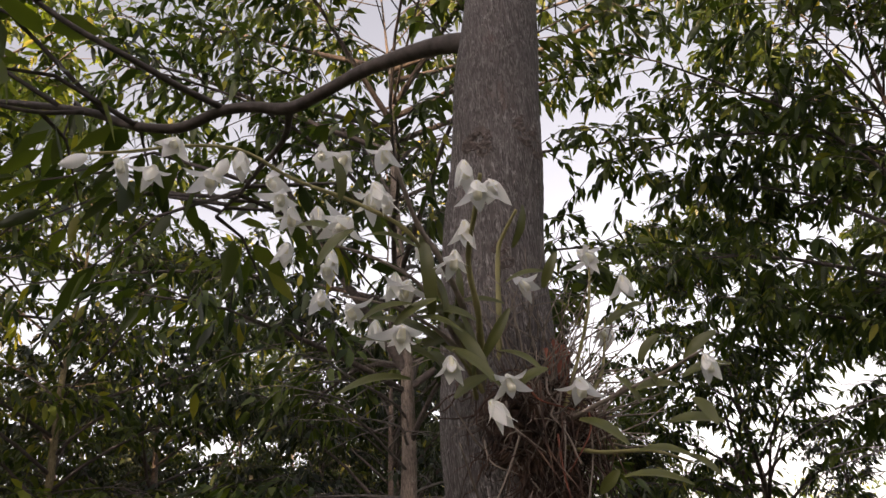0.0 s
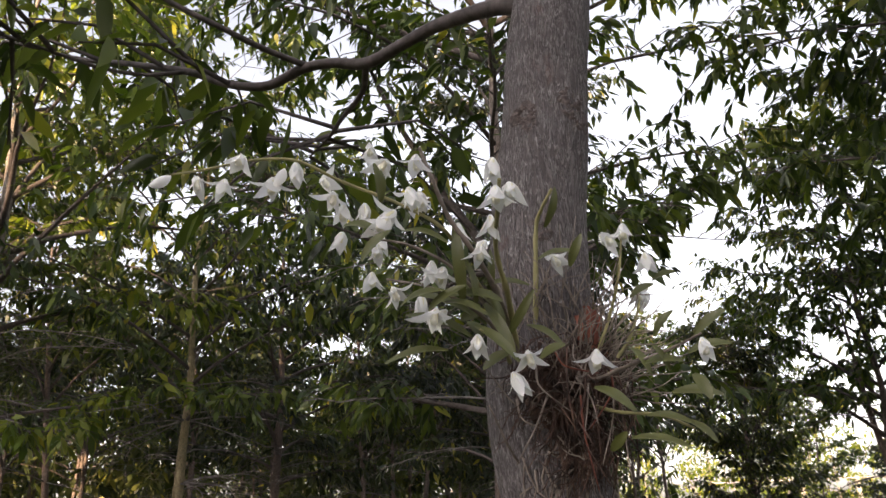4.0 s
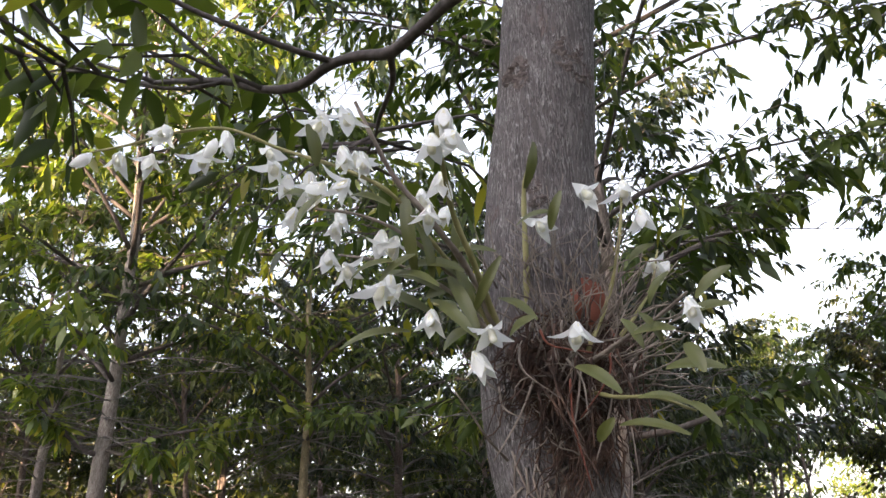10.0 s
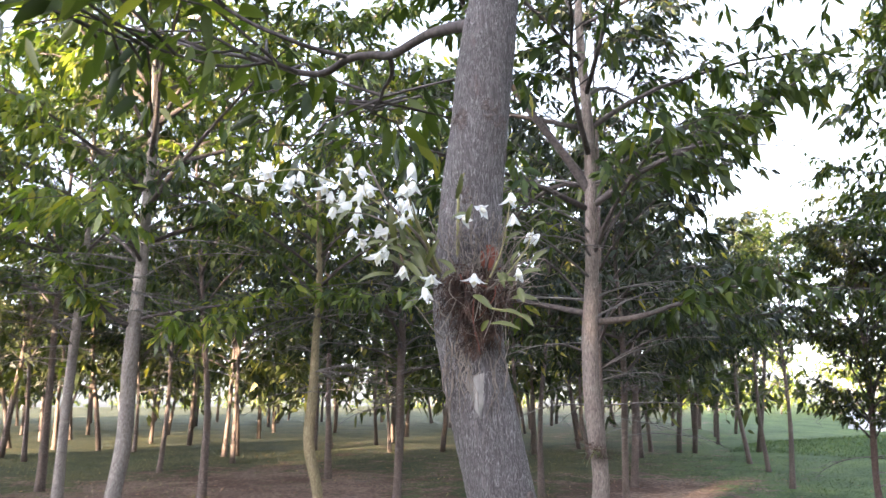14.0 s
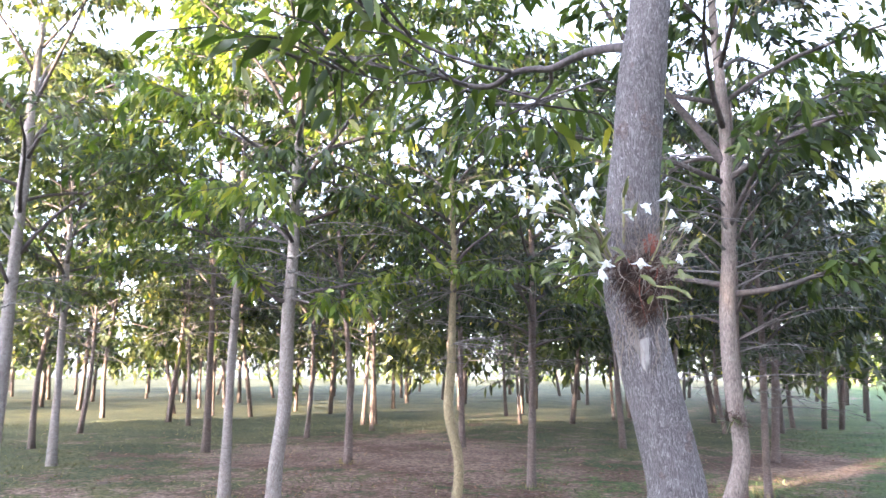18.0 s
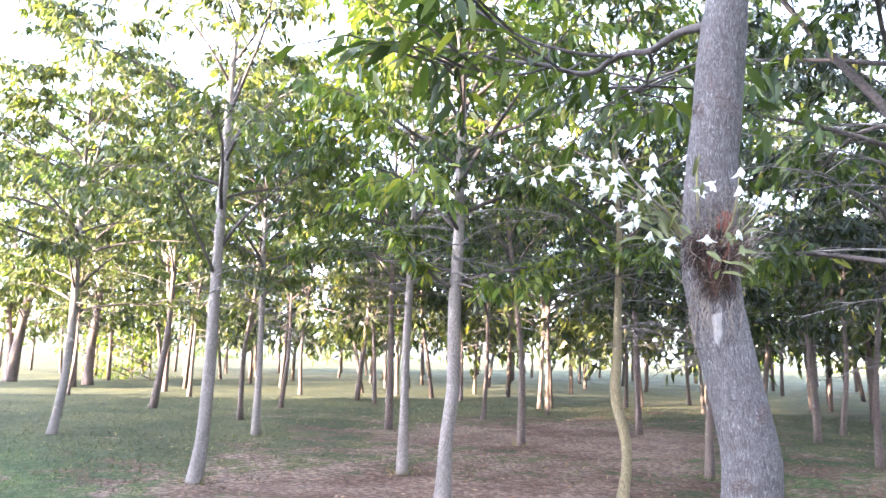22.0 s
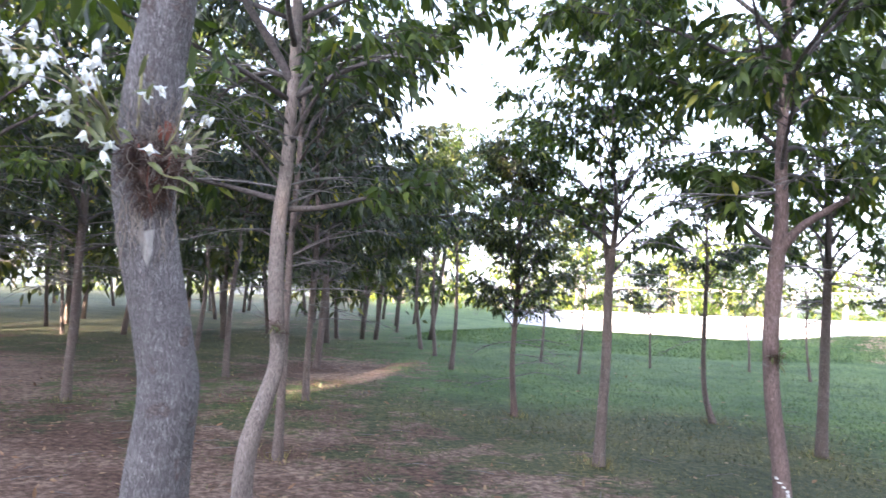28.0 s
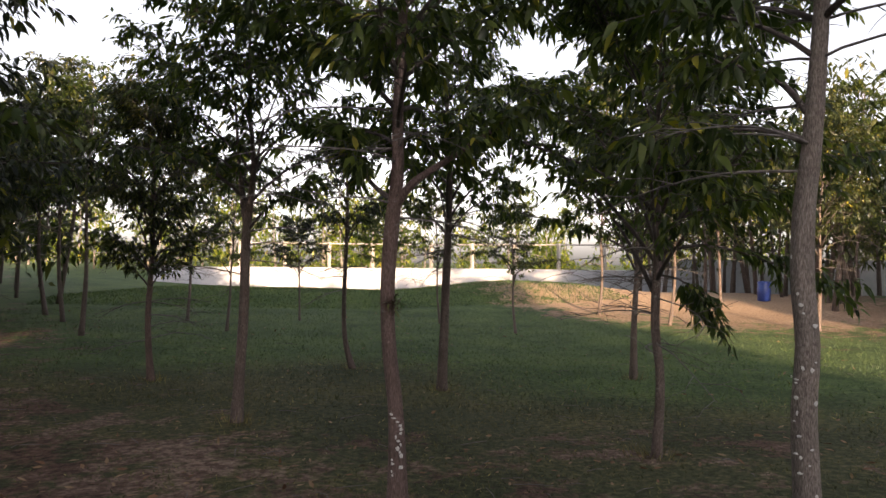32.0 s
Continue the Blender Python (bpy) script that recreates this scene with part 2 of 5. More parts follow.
def ground_material():
    m, nodes, links, p = material("short_grass_and_soil", 0.95)
    p.inputs["Specular IOR Level"].default_value = 0.26
    fine = noise_at(nodes, links, 14, detail=10, rough=0.7)
    mid = noise_at(nodes, links, 1.6, detail=9, rough=0.72)
    big = noise_at(nodes, links, 0.16, detail=4)
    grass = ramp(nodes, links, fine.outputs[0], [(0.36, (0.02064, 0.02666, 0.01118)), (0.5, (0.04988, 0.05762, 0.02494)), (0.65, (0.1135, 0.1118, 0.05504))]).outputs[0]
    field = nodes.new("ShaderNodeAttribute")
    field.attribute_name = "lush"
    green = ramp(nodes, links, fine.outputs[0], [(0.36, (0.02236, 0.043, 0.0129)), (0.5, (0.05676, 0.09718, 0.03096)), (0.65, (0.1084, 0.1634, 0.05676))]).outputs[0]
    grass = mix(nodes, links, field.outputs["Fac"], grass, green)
    wide = noise_at(nodes, links, 0.55, detail=5, rough=0.65)
    grass = mix(nodes, links, 1.0, grass, ramp(nodes, links, wide.outputs[0], [(0.40, (0.66, 0.72, 0.62)), (0.5, (1.0, 1.0, 0.95)), (0.62, (1.35, 1.22, 1.05))]).outputs[0], "MULTIPLY")
    soil = ramp(nodes, links, fine.outputs[0], [(0.38, (0.05848, 0.03612, 0.02666)), (0.5, (0.1247, 0.08514, 0.06622)), (0.62, (0.2408, 0.1789, 0.1419))]).outputs[0]
    soil = mix(nodes, links, 1.0, soil, ramp(nodes, links, wide.outputs[0], [(0.42, (0.62, 0.52, 0.48)), (0.58, (1.2, 1.18, 1.15))]).outputs[0], "MULTIPLY")
    # paler, orange soil on the eastern slope: sunlight put into the colour
    pale = nodes.new("ShaderNodeAttribute")
    pale.attribute_name = "sunlit_soil"
    soil = mix(nodes, links, pale.outputs["Fac"], soil, ramp(nodes, links, fine.outputs[0], [(0.36, (0.32, 0.21, 0.13)), (0.64, (0.58, 0.42, 0.28))]).outputs[0])
    sep = nodes.new("ShaderNodeAttribute")
    sep.attribute_name = "soil"
    total = nodes.new("ShaderNodeMath")
    total.operation = "ADD"
    links.new(sep.outputs["Fac"], total.inputs[0])
    links.new(mid.outputs[0], total.inputs[1])
    more = nodes.new("ShaderNodeMath")
    more.operation = "MULTIPLY_ADD"
    links.new(big.outputs[0], more.inputs[0])
    more.inputs[1].default_value = 0.5
    links.new(total.outputs[0], more.inputs[2])
    mask = ramp(nodes, links, more.outputs[0], [(0.735, (0, 0, 0)), (0.815, (1, 1, 1))])
    links.new(mix(nodes, links, mask.outputs[0], grass, soil), p.inputs["Base Color"])
    bump(nodes, links, p, fine.outputs[0], 0.7, 0.03)
    return m


GROUND = ground_material()


# ---- builders ----
def smooth(v, a, b):
    k = np.clip((v - a) / (b - a), 0, 1)
    return k * k * (3 - 2 * k)


def ground_z(x, y):
    x, y = np.asarray(x, float), np.asarray(y, float)
    s = (y - x) / math.sqrt(2)
    z = 0.022 * np.clip(s - 1, 0, 60)
    d = (x - 6) * 0.306 + (y - 24.5) * 0.952
    u = (x - 6) * 0.952 - (y - 24.5) * 0.306
    bank = (0.42 * smooth(d, -1, 3.0) - 0.7 * smooth(d, 4.2, 12)) * smooth(u, -6, 1) * (1 - smooth(u, 14, 20))
    e, w = (x - 21) * 0.75 + (y - 14) * 0.66, (y - 14) * 0.75 - (x - 21) * 0.66
    rise = (0.5 * smooth(e, -3, 5) - 0.5 * smooth(e, 9, 16)) * smooth(w, -12, -6) * (1 - smooth(w, 8, 14))
    return z + bank + rise + 0.03 * np.sin(x * 0.9 + 1.3) * np.sin(y * 0.7) * (np.hypot(x, y) > 2)


def mesh_of(name, verts, faces, mat, shade=True):
    me = bpy.data.meshes.new(name)
    me.from_pydata([tuple(v) for v in verts], [], faces)
    me.materials.append(mat)
    if shade:
        me.polygons.foreach_set("use_smooth", [True] * len(me.polygons))
    me.update()
    return me


def child(name, me, parent, label=""):
    ob = new(name, me)
    ob.parent = parent
    if label:
        tagged(ob, label)
    return ob


def thing(name, at, label, category, group="", kind=""):
    ob = new(name)
    ob.location = at
    ob.empty_display_size = 0.1
    return tagged(ob, label, category, group, kind)


def curve_points(pts, n):
    """Catmull-Rom through rows of any width."""
    p = np.asarray(pts, float)
    p = np.vstack([2 * p[0] - p[1], p, 2 * p[-1] - p[-2]])
    out = []
    for u in np.linspace(0, len(p) - 3 - 1e-6, n):
        i = int(u)
        f = u - i
        a, b, c, d = p[i], p[i + 1], p[i + 2], p[i + 3]
        out.append(0.5 * (2 * b + (c - a) * f + (2 * a - 5 * b + 4 * c - d) * f * f + (3 * b - a - 3 * c + d) * f ** 3))
    return np.array(out)


def tube(path, radii, sides=8, swell=None):
    """Verts and faces of a tapered tube along a path."""
    path = np.asarray(path, float)
    n = len(path)
    d = np.gradient(path, axis=0)
    d /= np.linalg.norm(d, axis=1)[:, None] + 1e-9
    ref = np.array([1.0, 0.13, 0.07]) if abs(d[0][0]) < 0.8 else np.array([0.1, 1.0, 0.2])
    verts = []
    for i in range(n):
        s = ref - d[i] * (ref @ d[i])
        s /= np.linalg.norm(s)
        ref = s
        w = np.cross(d[i], s)
        for k in range(sides):
            a = 2 * math.pi * k / sides
            r = radii[i] if swell is None else radii[i] * swell(path[i], a)
            verts.append(path[i] + r * (math.cos(a) * s + math.sin(a) * w))
    faces = [(i * sides + k, i * sides + (k + 1) % sides, (i + 1) * sides + (k + 1) % sides, (i + 1) * sides + k) for i in range(n - 1) for k in range(sides)]
    faces.append(tuple(range(sides))[::-1])
    faces.append(tuple((n - 1) * sides + k for k in range(sides)))
    return verts, faces


def joined(pieces):
    verts, faces = [], []
    for v, f in pieces:
        o = len(verts)
        verts.extend(v)
        faces.extend(tuple(i + o for i in q) for q in f)
    return verts, faces


def unit(a):
    return a / (np.linalg.norm(a, axis=-1, keepdims=True) + 1e-9)


def leaves_mesh(name, pos, way, up, length, width, mat, fine=False, sag=0.25, far=False):
    """Lance-shaped leaves, each an island; fine ones are folded along the midrib, far ones are folded lozenges."""
    pos, way = np.asarray(pos, float), unit(np.asarray(way, float))
    side = unit(np.cross(way, up))
    nor = np.cross(side, way)
    n = len(pos)
    L, W = np.asarray(length)[:, None], np.asarray(width)[:, None]
    down = np.array([0, 0, -1.0])

    def at(t, w, lift):
        return pos + way * L * t + side * W * w + nor * W * lift + down * L * sag * t * t

    if far:
        v = np.stack([at(0, 0, 0), at(0.45, 0.5, 0.1), at(1, 0, 0), at(0.45, -0.5, 0.1)], 1)
        shape = [(0, 1, 2), (0, 2, 3)]
    elif fine:
        v = np.stack([at(0, 0, 0), at(0.3, 0.5, 0.16), at(0.3, 0, 0), at(0.3, -0.5, 0.16), at(0.66, 0.4, 0.13), at(0.66, 0, 0), at(0.66, -0.4, 0.13), at(1, 0, 0)], 1)
        shape = [(0, 1, 2), (0, 2, 3), (1, 4, 5, 2), (2, 5, 6, 3), (4, 7, 5), (5, 7, 6)]
    else:
        v = np.stack([at(0, 0, 0), at(0.35, 0.5, 0), at(0.35, -0.5, 0.1), at(0.7, 0.36, 0.05), at(0.7, -0.36, 0), at(1, 0, 0)], 1)
        shape = [(0, 1, 2), (1, 3, 4, 2), (3, 5, 4)]
    k = v.shape[1]
    base = np.arange(n) * k
    loops = np.concatenate([np.array(f) for f in shape])
    sizes = np.array([len(f) for f in shape])
    me = bpy.data.meshes.new(name)
    me.vertices.add(n * k)
    me.vertices.foreach_set("co", v.reshape(-1).astype(np.float32))
    all_loops = (base[:, None] + loops[None, :]).reshape(-1)
    all_sizes = np.tile(sizes, n)
    me.loops.add(len(all_loops))
    me.loops.foreach_set("vertex_index", all_loops.astype(np.int32))
    me.polygons.add(len(all_sizes))
    me.polygons.foreach_set("loop_start", np.r_[0, np.cumsum(all_sizes)[:-1]].astype(np.int32))
    me.polygons.foreach_set("loop_total", all_sizes.astype(np.int32))
    me.polygons.foreach_set("use_smooth", np.ones(len(all_sizes), bool))
    me.materials.append(mat)
    me.update(calc_edges=True)
    me.validate()
    return me


def limb_path(rng, start, azimuth, rise, length, n=7, arch=7.0, wander=10.0):
    p, out, el, az = np.array(start, float), [], rise, azimuth
    for i in range(n):
        out.append(p.copy())
        p = p + length / (n - 1) * np.array([math.cos(radians(az)) * math.cos(radians(el)), math.sin(radians(az)) * math.cos(radians(el)), math.sin(radians(el))])
        el -= arch * rng.uniform(0.4, 1.3)
        az += rng.uniform(-wander, wander)
    return np.array(out)


def twigs_on(rng, path, count, size, begin=0.3, hang=0.25):
    """Side shoots along a limb."""
    out = []
    for i in range(count):
        u = begin + (1 - begin) * (i + rng.uniform(0.2, 0.9)) / count
        x = u * (len(path) - 1)
        k = min(int(x), len(path) - 2)
        p = path[k] + (path[k + 1] - path[k]) * (x - k)
        d = unit(path[k + 1] - path[k])
        side = unit(np.cross(d, [0, 0, 1.0])) * (1 if i % 2 else -1)
        w = unit(d * rng.uniform(0.3, 0.9) + side * rng.uniform(0.5, 1.0) + np.array([0, 0, rng.uniform(-0.25, 0.45)]))
        ln = size * rng.uniform(0.55, 1.2)
        mid = p + w * ln * 0.55
        end = p + w * ln + np.array([0, 0, -hang * ln])
        out.append(np.array([p, mid, end]))
    return out


def leaf_rows(rng, twigs, per, length, spread=0.6):
    pos, way, up, ln = [], [], [], []
    for tw in twigs:
        for i in range(per):
            u = 0.25 + 0.75 * (i + rng.random()) / per
            p = tw[0] + (tw[1] - tw[0]) * min(1, 2 * u) if u < 0.5 else tw[1] + (tw[2] - tw[1]) * (2 * u - 1)
            d = unit(tw[2] - tw[0])
            r = rng.normal(size=3)
            w = d * 0.55 + r * spread * np.array([1, 1, 0.7]) + np.array([0, 0, -0.62])
            pos.append(p + r * 0.012)
            way.append(w)
            up.append(np.array([0, 0, 1.0]) + rng.normal(size=3) * 0.55)
            ln.append(length * rng.uniform(0.65, 1.35))
    return np.array(pos), np.array(way), np.array(up), np.array(ln)


def plant_tree(name, seed, trunk, top, crown_from, spread, limbs, twigs, per, leaf, label, mat=None, leaf_mat=None, group="plantation trees",
               fine=True, extra=(), extra_from=0.45, sides=14, shape=0.45, rise=(16, 60), bare_twigs=9, slim=0.76, far=False):
    """A tree: trunk rows of x, y, z, radius (world), grown on up to the height top; limbs all round from crown_from up; extra limbs as rows of points."""
    limbs, twigs, per, spread, leaf = round(limbs * 1.65), round(twigs * 1.75), round(per * 1.7), spread * 1.2, leaf * 0.76
    rng = np.random.default_rng(seed)
    mat, leaf_mat = mat or BARK_PALE, leaf_mat or LEAF
    rows = np.array(trunk, float)
    rows[:, 3] *= slim
    base = rows[0, :3].copy()
    gz = float(ground_z(base[0], base[1]))
    base[2] = gz
    rows = np.vstack([[*(rows[0, :2]), gz - 0.08, rows[0, 3] * 1.18], rows[rows[:, 2] > gz + 0.04]])
    last = rows[-1]
    lean = (last[:2] - rows[-2][:2]) / max(0.2, last[2] - rows[-2][2])
    while rows[-1][2] < top - 0.3:
        q = rows[-1]
        step = min(0.7, top - q[2])
        k = max(0.15, (top - q[2] - step) / max(0.5, top - last[2]))
        rows = np.vstack([rows, [q[0] + lean[0] * step * 0.5 + rng.uniform(-0.05, 0.05), q[1] + lean[1] * step * 0.5 + rng.uniform(-0.05, 0.05), q[2] + step, max(0.008, last[3] * k)]])
    fine_rows = curve_points(rows, max(12, int((top - gz) / 0.14)))
    local = fine_rows[:, :3] - base
    lump = rng.uniform(0, 6, 3)

    def swell(p, a):
        flare = 0.30 * math.exp(-max(0, p[2]) * 7) * (0.6 + 0.4 * math.sin(3 * a + lump[2]))
        return 1 + 0.05 * math.sin(2 * a + p[2] * 2.1 + lump[0]) + 0.04 * math.sin(3 * a - p[2] * 5 + lump[1]) + flare

    tree = thing(name, base, label, "tree", group)
    v, f = tube(local, np.maximum(fine_rows[:, 3], 0.006), sides, swell)
    child("trunk", mesh_of("trunk", v, f, mat), tree)
    shoots = []
    zs = local[:, 2]
    az = rng.uniform(0, 360)
    for i in range(limbs):
        u = (i + rng.uniform(0.1, 0.9)) / limbs
        h = crown_from - gz + (top - crown_from - 0.2) * u
        k = int(np.clip(np.searchsorted(zs, h), 1, len(zs) - 1))
        az += 137.5 + rng.uniform(-25, 25)
        ln = spread * (1 - shape * u) * (0.75 + 0.5 * math.sin(math.pi * min(1, u + 0.3))) * rng.uniform(0.7, 1.15) * (0.62 + 0.38 * min(1, u * 2.6))
        path = limb_path(rng, local[k], az, rng.uniform(*rise), ln)
        r0 = min(0.55 * fine_rows[k, 3], 0.009 + 0.008 * ln)
        v, f = tube(path, np.linspace(r0, 0.004, len(path)), 6)
        child("limb", mesh_of("limb", v, f, mat if r0 > 0.034 else TWIG), tree)
        shoots += twigs_on(rng, path, twigs, 0.30 + 0.16 * ln)
        shoots.append(path[-3:])
    for pts in extra:
        path = curve_points(np.array(pts, float)[:, :3] - base, 5 * len(pts))
        rad = curve_points(np.array(pts, float)[:, 3:], 5 * len(pts))[:, 0]
        v, f = tube(path, rad, 8)
        child("limb", mesh_of("limb", v, f, mat if rad[0] > 0.034 else TWIG), tree)
        shoots += twigs_on(rng, path, twigs, 0.4, extra_from)
    bare = []
    for i in range(bare_twigs if not far else 6):
        h = crown_from - gz + rng.uniform(-0.55, 0.5)
        k = int(np.clip(np.searchsorted(zs, h), 1, len(zs) - 1))
        path = limb_path(rng, local[k], rng.uniform(0, 360), rng.uniform(-8, 25), min(1.4, spread * 0.7) * rng.uniform(0.45, 1.1), n=9, arch=4, wander=24)
        bare.append(tube(path, np.linspace(0.0085, 0.0025, len(path)), 5))
        for tw in twigs_on(rng, path, 6, 0.34, 0.2, 0.1):
            bare.append(tube(tw, [0.004, 0.003, 0.0015], 3))
            bare += [tube(q, [0.0025, 0.002, 0.0012], 3) for q in twigs_on(rng, tw, 2, 0.16, 0.3, 0.1)]
    tagged(child("dead_brushwood", mesh_of("dead_brushwood", *joined(bare), TWIG_BARE), tree, "bare grey dead lower twigs"), kind="stuff")
    pieces = [tube(tw[::2] if far else tw, [0.005, 0.002] if far else [0.005, 0.0035, 0.002], 3) for tw in (shoots[::2] if far else shoots)]
    tagged(child("twig_work", mesh_of("twig_work", *joined(pieces), TWIG), tree), kind="stuff")
    pos, way, up, ln = leaf_rows(rng, shoots, per, leaf)
    tagged(child("crown", leaves_mesh("crown", pos, way, up, ln, ln * rng.uniform(0.28, 0.42, len(ln)) * (1.12 if far else 1), leaf_mat, fine, far=far), tree), kind="stuff")
    return tree


# ---- ground ----
def build_ground():
    near = np.arange(-26, 30.01, 0.5)
    far = np.array([32, 36, 42, 50, 60, 75, 95, 130, 180, 260, 400, 700])
    line = np.r_[-far[::-1] + 4, near, far]
    X, Y = np.meshgrid(line, line + 6)
    Z = ground_z(X, Y)
    n = len(line)
    verts = np.stack([X, Y, Z], -1).reshape(-1, 3)
    faces = [(j * n + i, j * n + i + 1, (j + 1) * n + i + 1, (j + 1) * n + i) for j in range(n - 1) for i in range(n - 1)]
    me = mesh_of("ground", verts, faces, GROUND)
    a = me.attributes.new("soil", "FLOAT", "POINT")
    a.data.foreach_set("value", soil_at(verts[:, 0], verts[:, 1]).astype(np.float32))
    # where the soil colour is lightened to look sunlit
    a = me.attributes.new("sunlit_soil", "FLOAT", "POINT")
    a.data.foreach_set("value", np.exp(-(((verts[:, 0] - 23) / 7) ** 2 + ((verts[:, 1] - 20) / 9) ** 2)).astype(np.float32))
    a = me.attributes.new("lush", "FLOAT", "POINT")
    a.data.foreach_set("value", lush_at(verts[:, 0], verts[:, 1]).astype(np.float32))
    tagged(new("ground", me), "short patchy grass and bare brown soil under the trees", "ground", kind="structure")


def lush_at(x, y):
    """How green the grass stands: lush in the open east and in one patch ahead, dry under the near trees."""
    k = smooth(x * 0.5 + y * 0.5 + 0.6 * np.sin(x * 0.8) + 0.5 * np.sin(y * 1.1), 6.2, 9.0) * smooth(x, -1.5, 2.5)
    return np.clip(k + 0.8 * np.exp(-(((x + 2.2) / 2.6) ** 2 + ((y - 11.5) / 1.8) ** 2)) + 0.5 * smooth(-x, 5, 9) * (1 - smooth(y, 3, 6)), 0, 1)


def soil_at(x, y):
    """Below zero grass, above it bare soil."""
    s = -0.07 + 0.32 * np.exp(-(((x + 3.4) / 4.6) ** 2 + ((y - 6.0) / 2.6) ** 2))
    s = s + 0.26 * np.exp(-(((x + 7) / 5.5) ** 2 + ((y - 12) / 3.5) ** 2))
    s = s + 0.09 * np.exp(-(((x - 1.6) / 3.2) ** 2 + ((y - 4.4) / 1.8) ** 2))
    s = s + 0.42 * np.exp(-(((x - 23.5) / 6) ** 2 + ((y - 19) / 8) ** 2))
    s = s + 0.30 * np.exp(-(((x - 0.2) / 1.5) ** 2 + ((y - 15.2) / 2.2) ** 2))
    return s - 0.20 * smooth(x, 2, 6) * smooth(y, 5, 8) * (x < 16) - 0.10 * smooth(-x, 8, 12)


build_ground()

# ---- the host tree and its branch ----
HOST_BRANCH = [(0.44, 1.10, 2.37, 0.0148), (0.39, 1.135, 2.41, 0.0111), (0.30, 1.22, 2.455, 0.0092), (0.235, 1.285, 2.475, 0.0089), (0.171, 1.337, 2.486, 0.0092), (0.11, 1.35, 2.502, 0.0081), (0.06, 1.356, 2.500, 0.0081),
               (0.0, 1.37, 2.485, 0.0078), (-0.08, 1.39, 2.51, 0.0070), (-0.159, 1.408, 2.554, 0.0067), (-0.30, 1.46, 2.62, 0.0055), (-0.5, 1.55, 2.72, 0.0044), (-0.75, 1.6, 2.85, 0.0030)]
HOST_TWIGS = [
    [(0.07, 1.355, 2.505, 0.0052), (0.02, 1.30, 2.505, 0.0048), (-0.03, 1.25, 2.515, 0.0044), (-0.12, 1.21, 2.56, 0.0041), (-0.25, 1.15, 2.66, 0.0033), (-0.4, 1.1, 2.78, 0.0022)],
    [(-0.159, 1.408, 2.554, 0.0044), (-0.23, 1.39, 2.545, 0.0037), (-0.30, 1.36, 2.55, 0.0033), (-0.42, 1.32, 2.59, 0.0026), (-0.6, 1.3, 2.66, 0.0019)],
    [(0.171, 1.337, 2.483, 0.0059), (0.15, 1.40, 2.475, 0.0048), (0.09, 1.50, 2.49, 0.0041), (0.03, 1.62, 2.52, 0.0033), (-0.05, 1.75, 2.55, 0.0022)]]
host = plant_tree("host_tree", 3,
    [(0.40, 1.13, 0.0, 0.075), (0.43, 1.11, 0.7, 0.062), (0.448, 1.08, 1.20, 0.056), (0.455, 1.08, 1.40, 0.0535), (0.467, 1.08, 1.54, 0.0505),
     (0.456, 1.08, 1.62, 0.0480), (0.436, 1.08, 1.71, 0.0482), (0.415, 1.08, 1.81, 0.0503), (0.406, 1.08, 1.88, 0.0520), (0.405, 1.08, 1.97, 0.0515), (0.413, 1.08, 2.10, 0.0480),
     (0.425, 1.08, 2.19, 0.0462), (0.438, 1.08, 2.31, 0.0452), (0.454, 1.08, 2.43, 0.0405), (0.472, 1.09, 2.60, 0.038), (0.49, 1.12, 3.0, 0.035)],
    6.2, 3.1, 1.4, 8, 6, 4, 0.10, "grey fissured tree trunk carrying a clump of orchids", BARK_GREY, LEAF_HOST, sides=28, slim=1.0, extra_from=0.62,
    extra=[HOST_BRANCH] + HOST_TWIGS, bare_twigs=0)



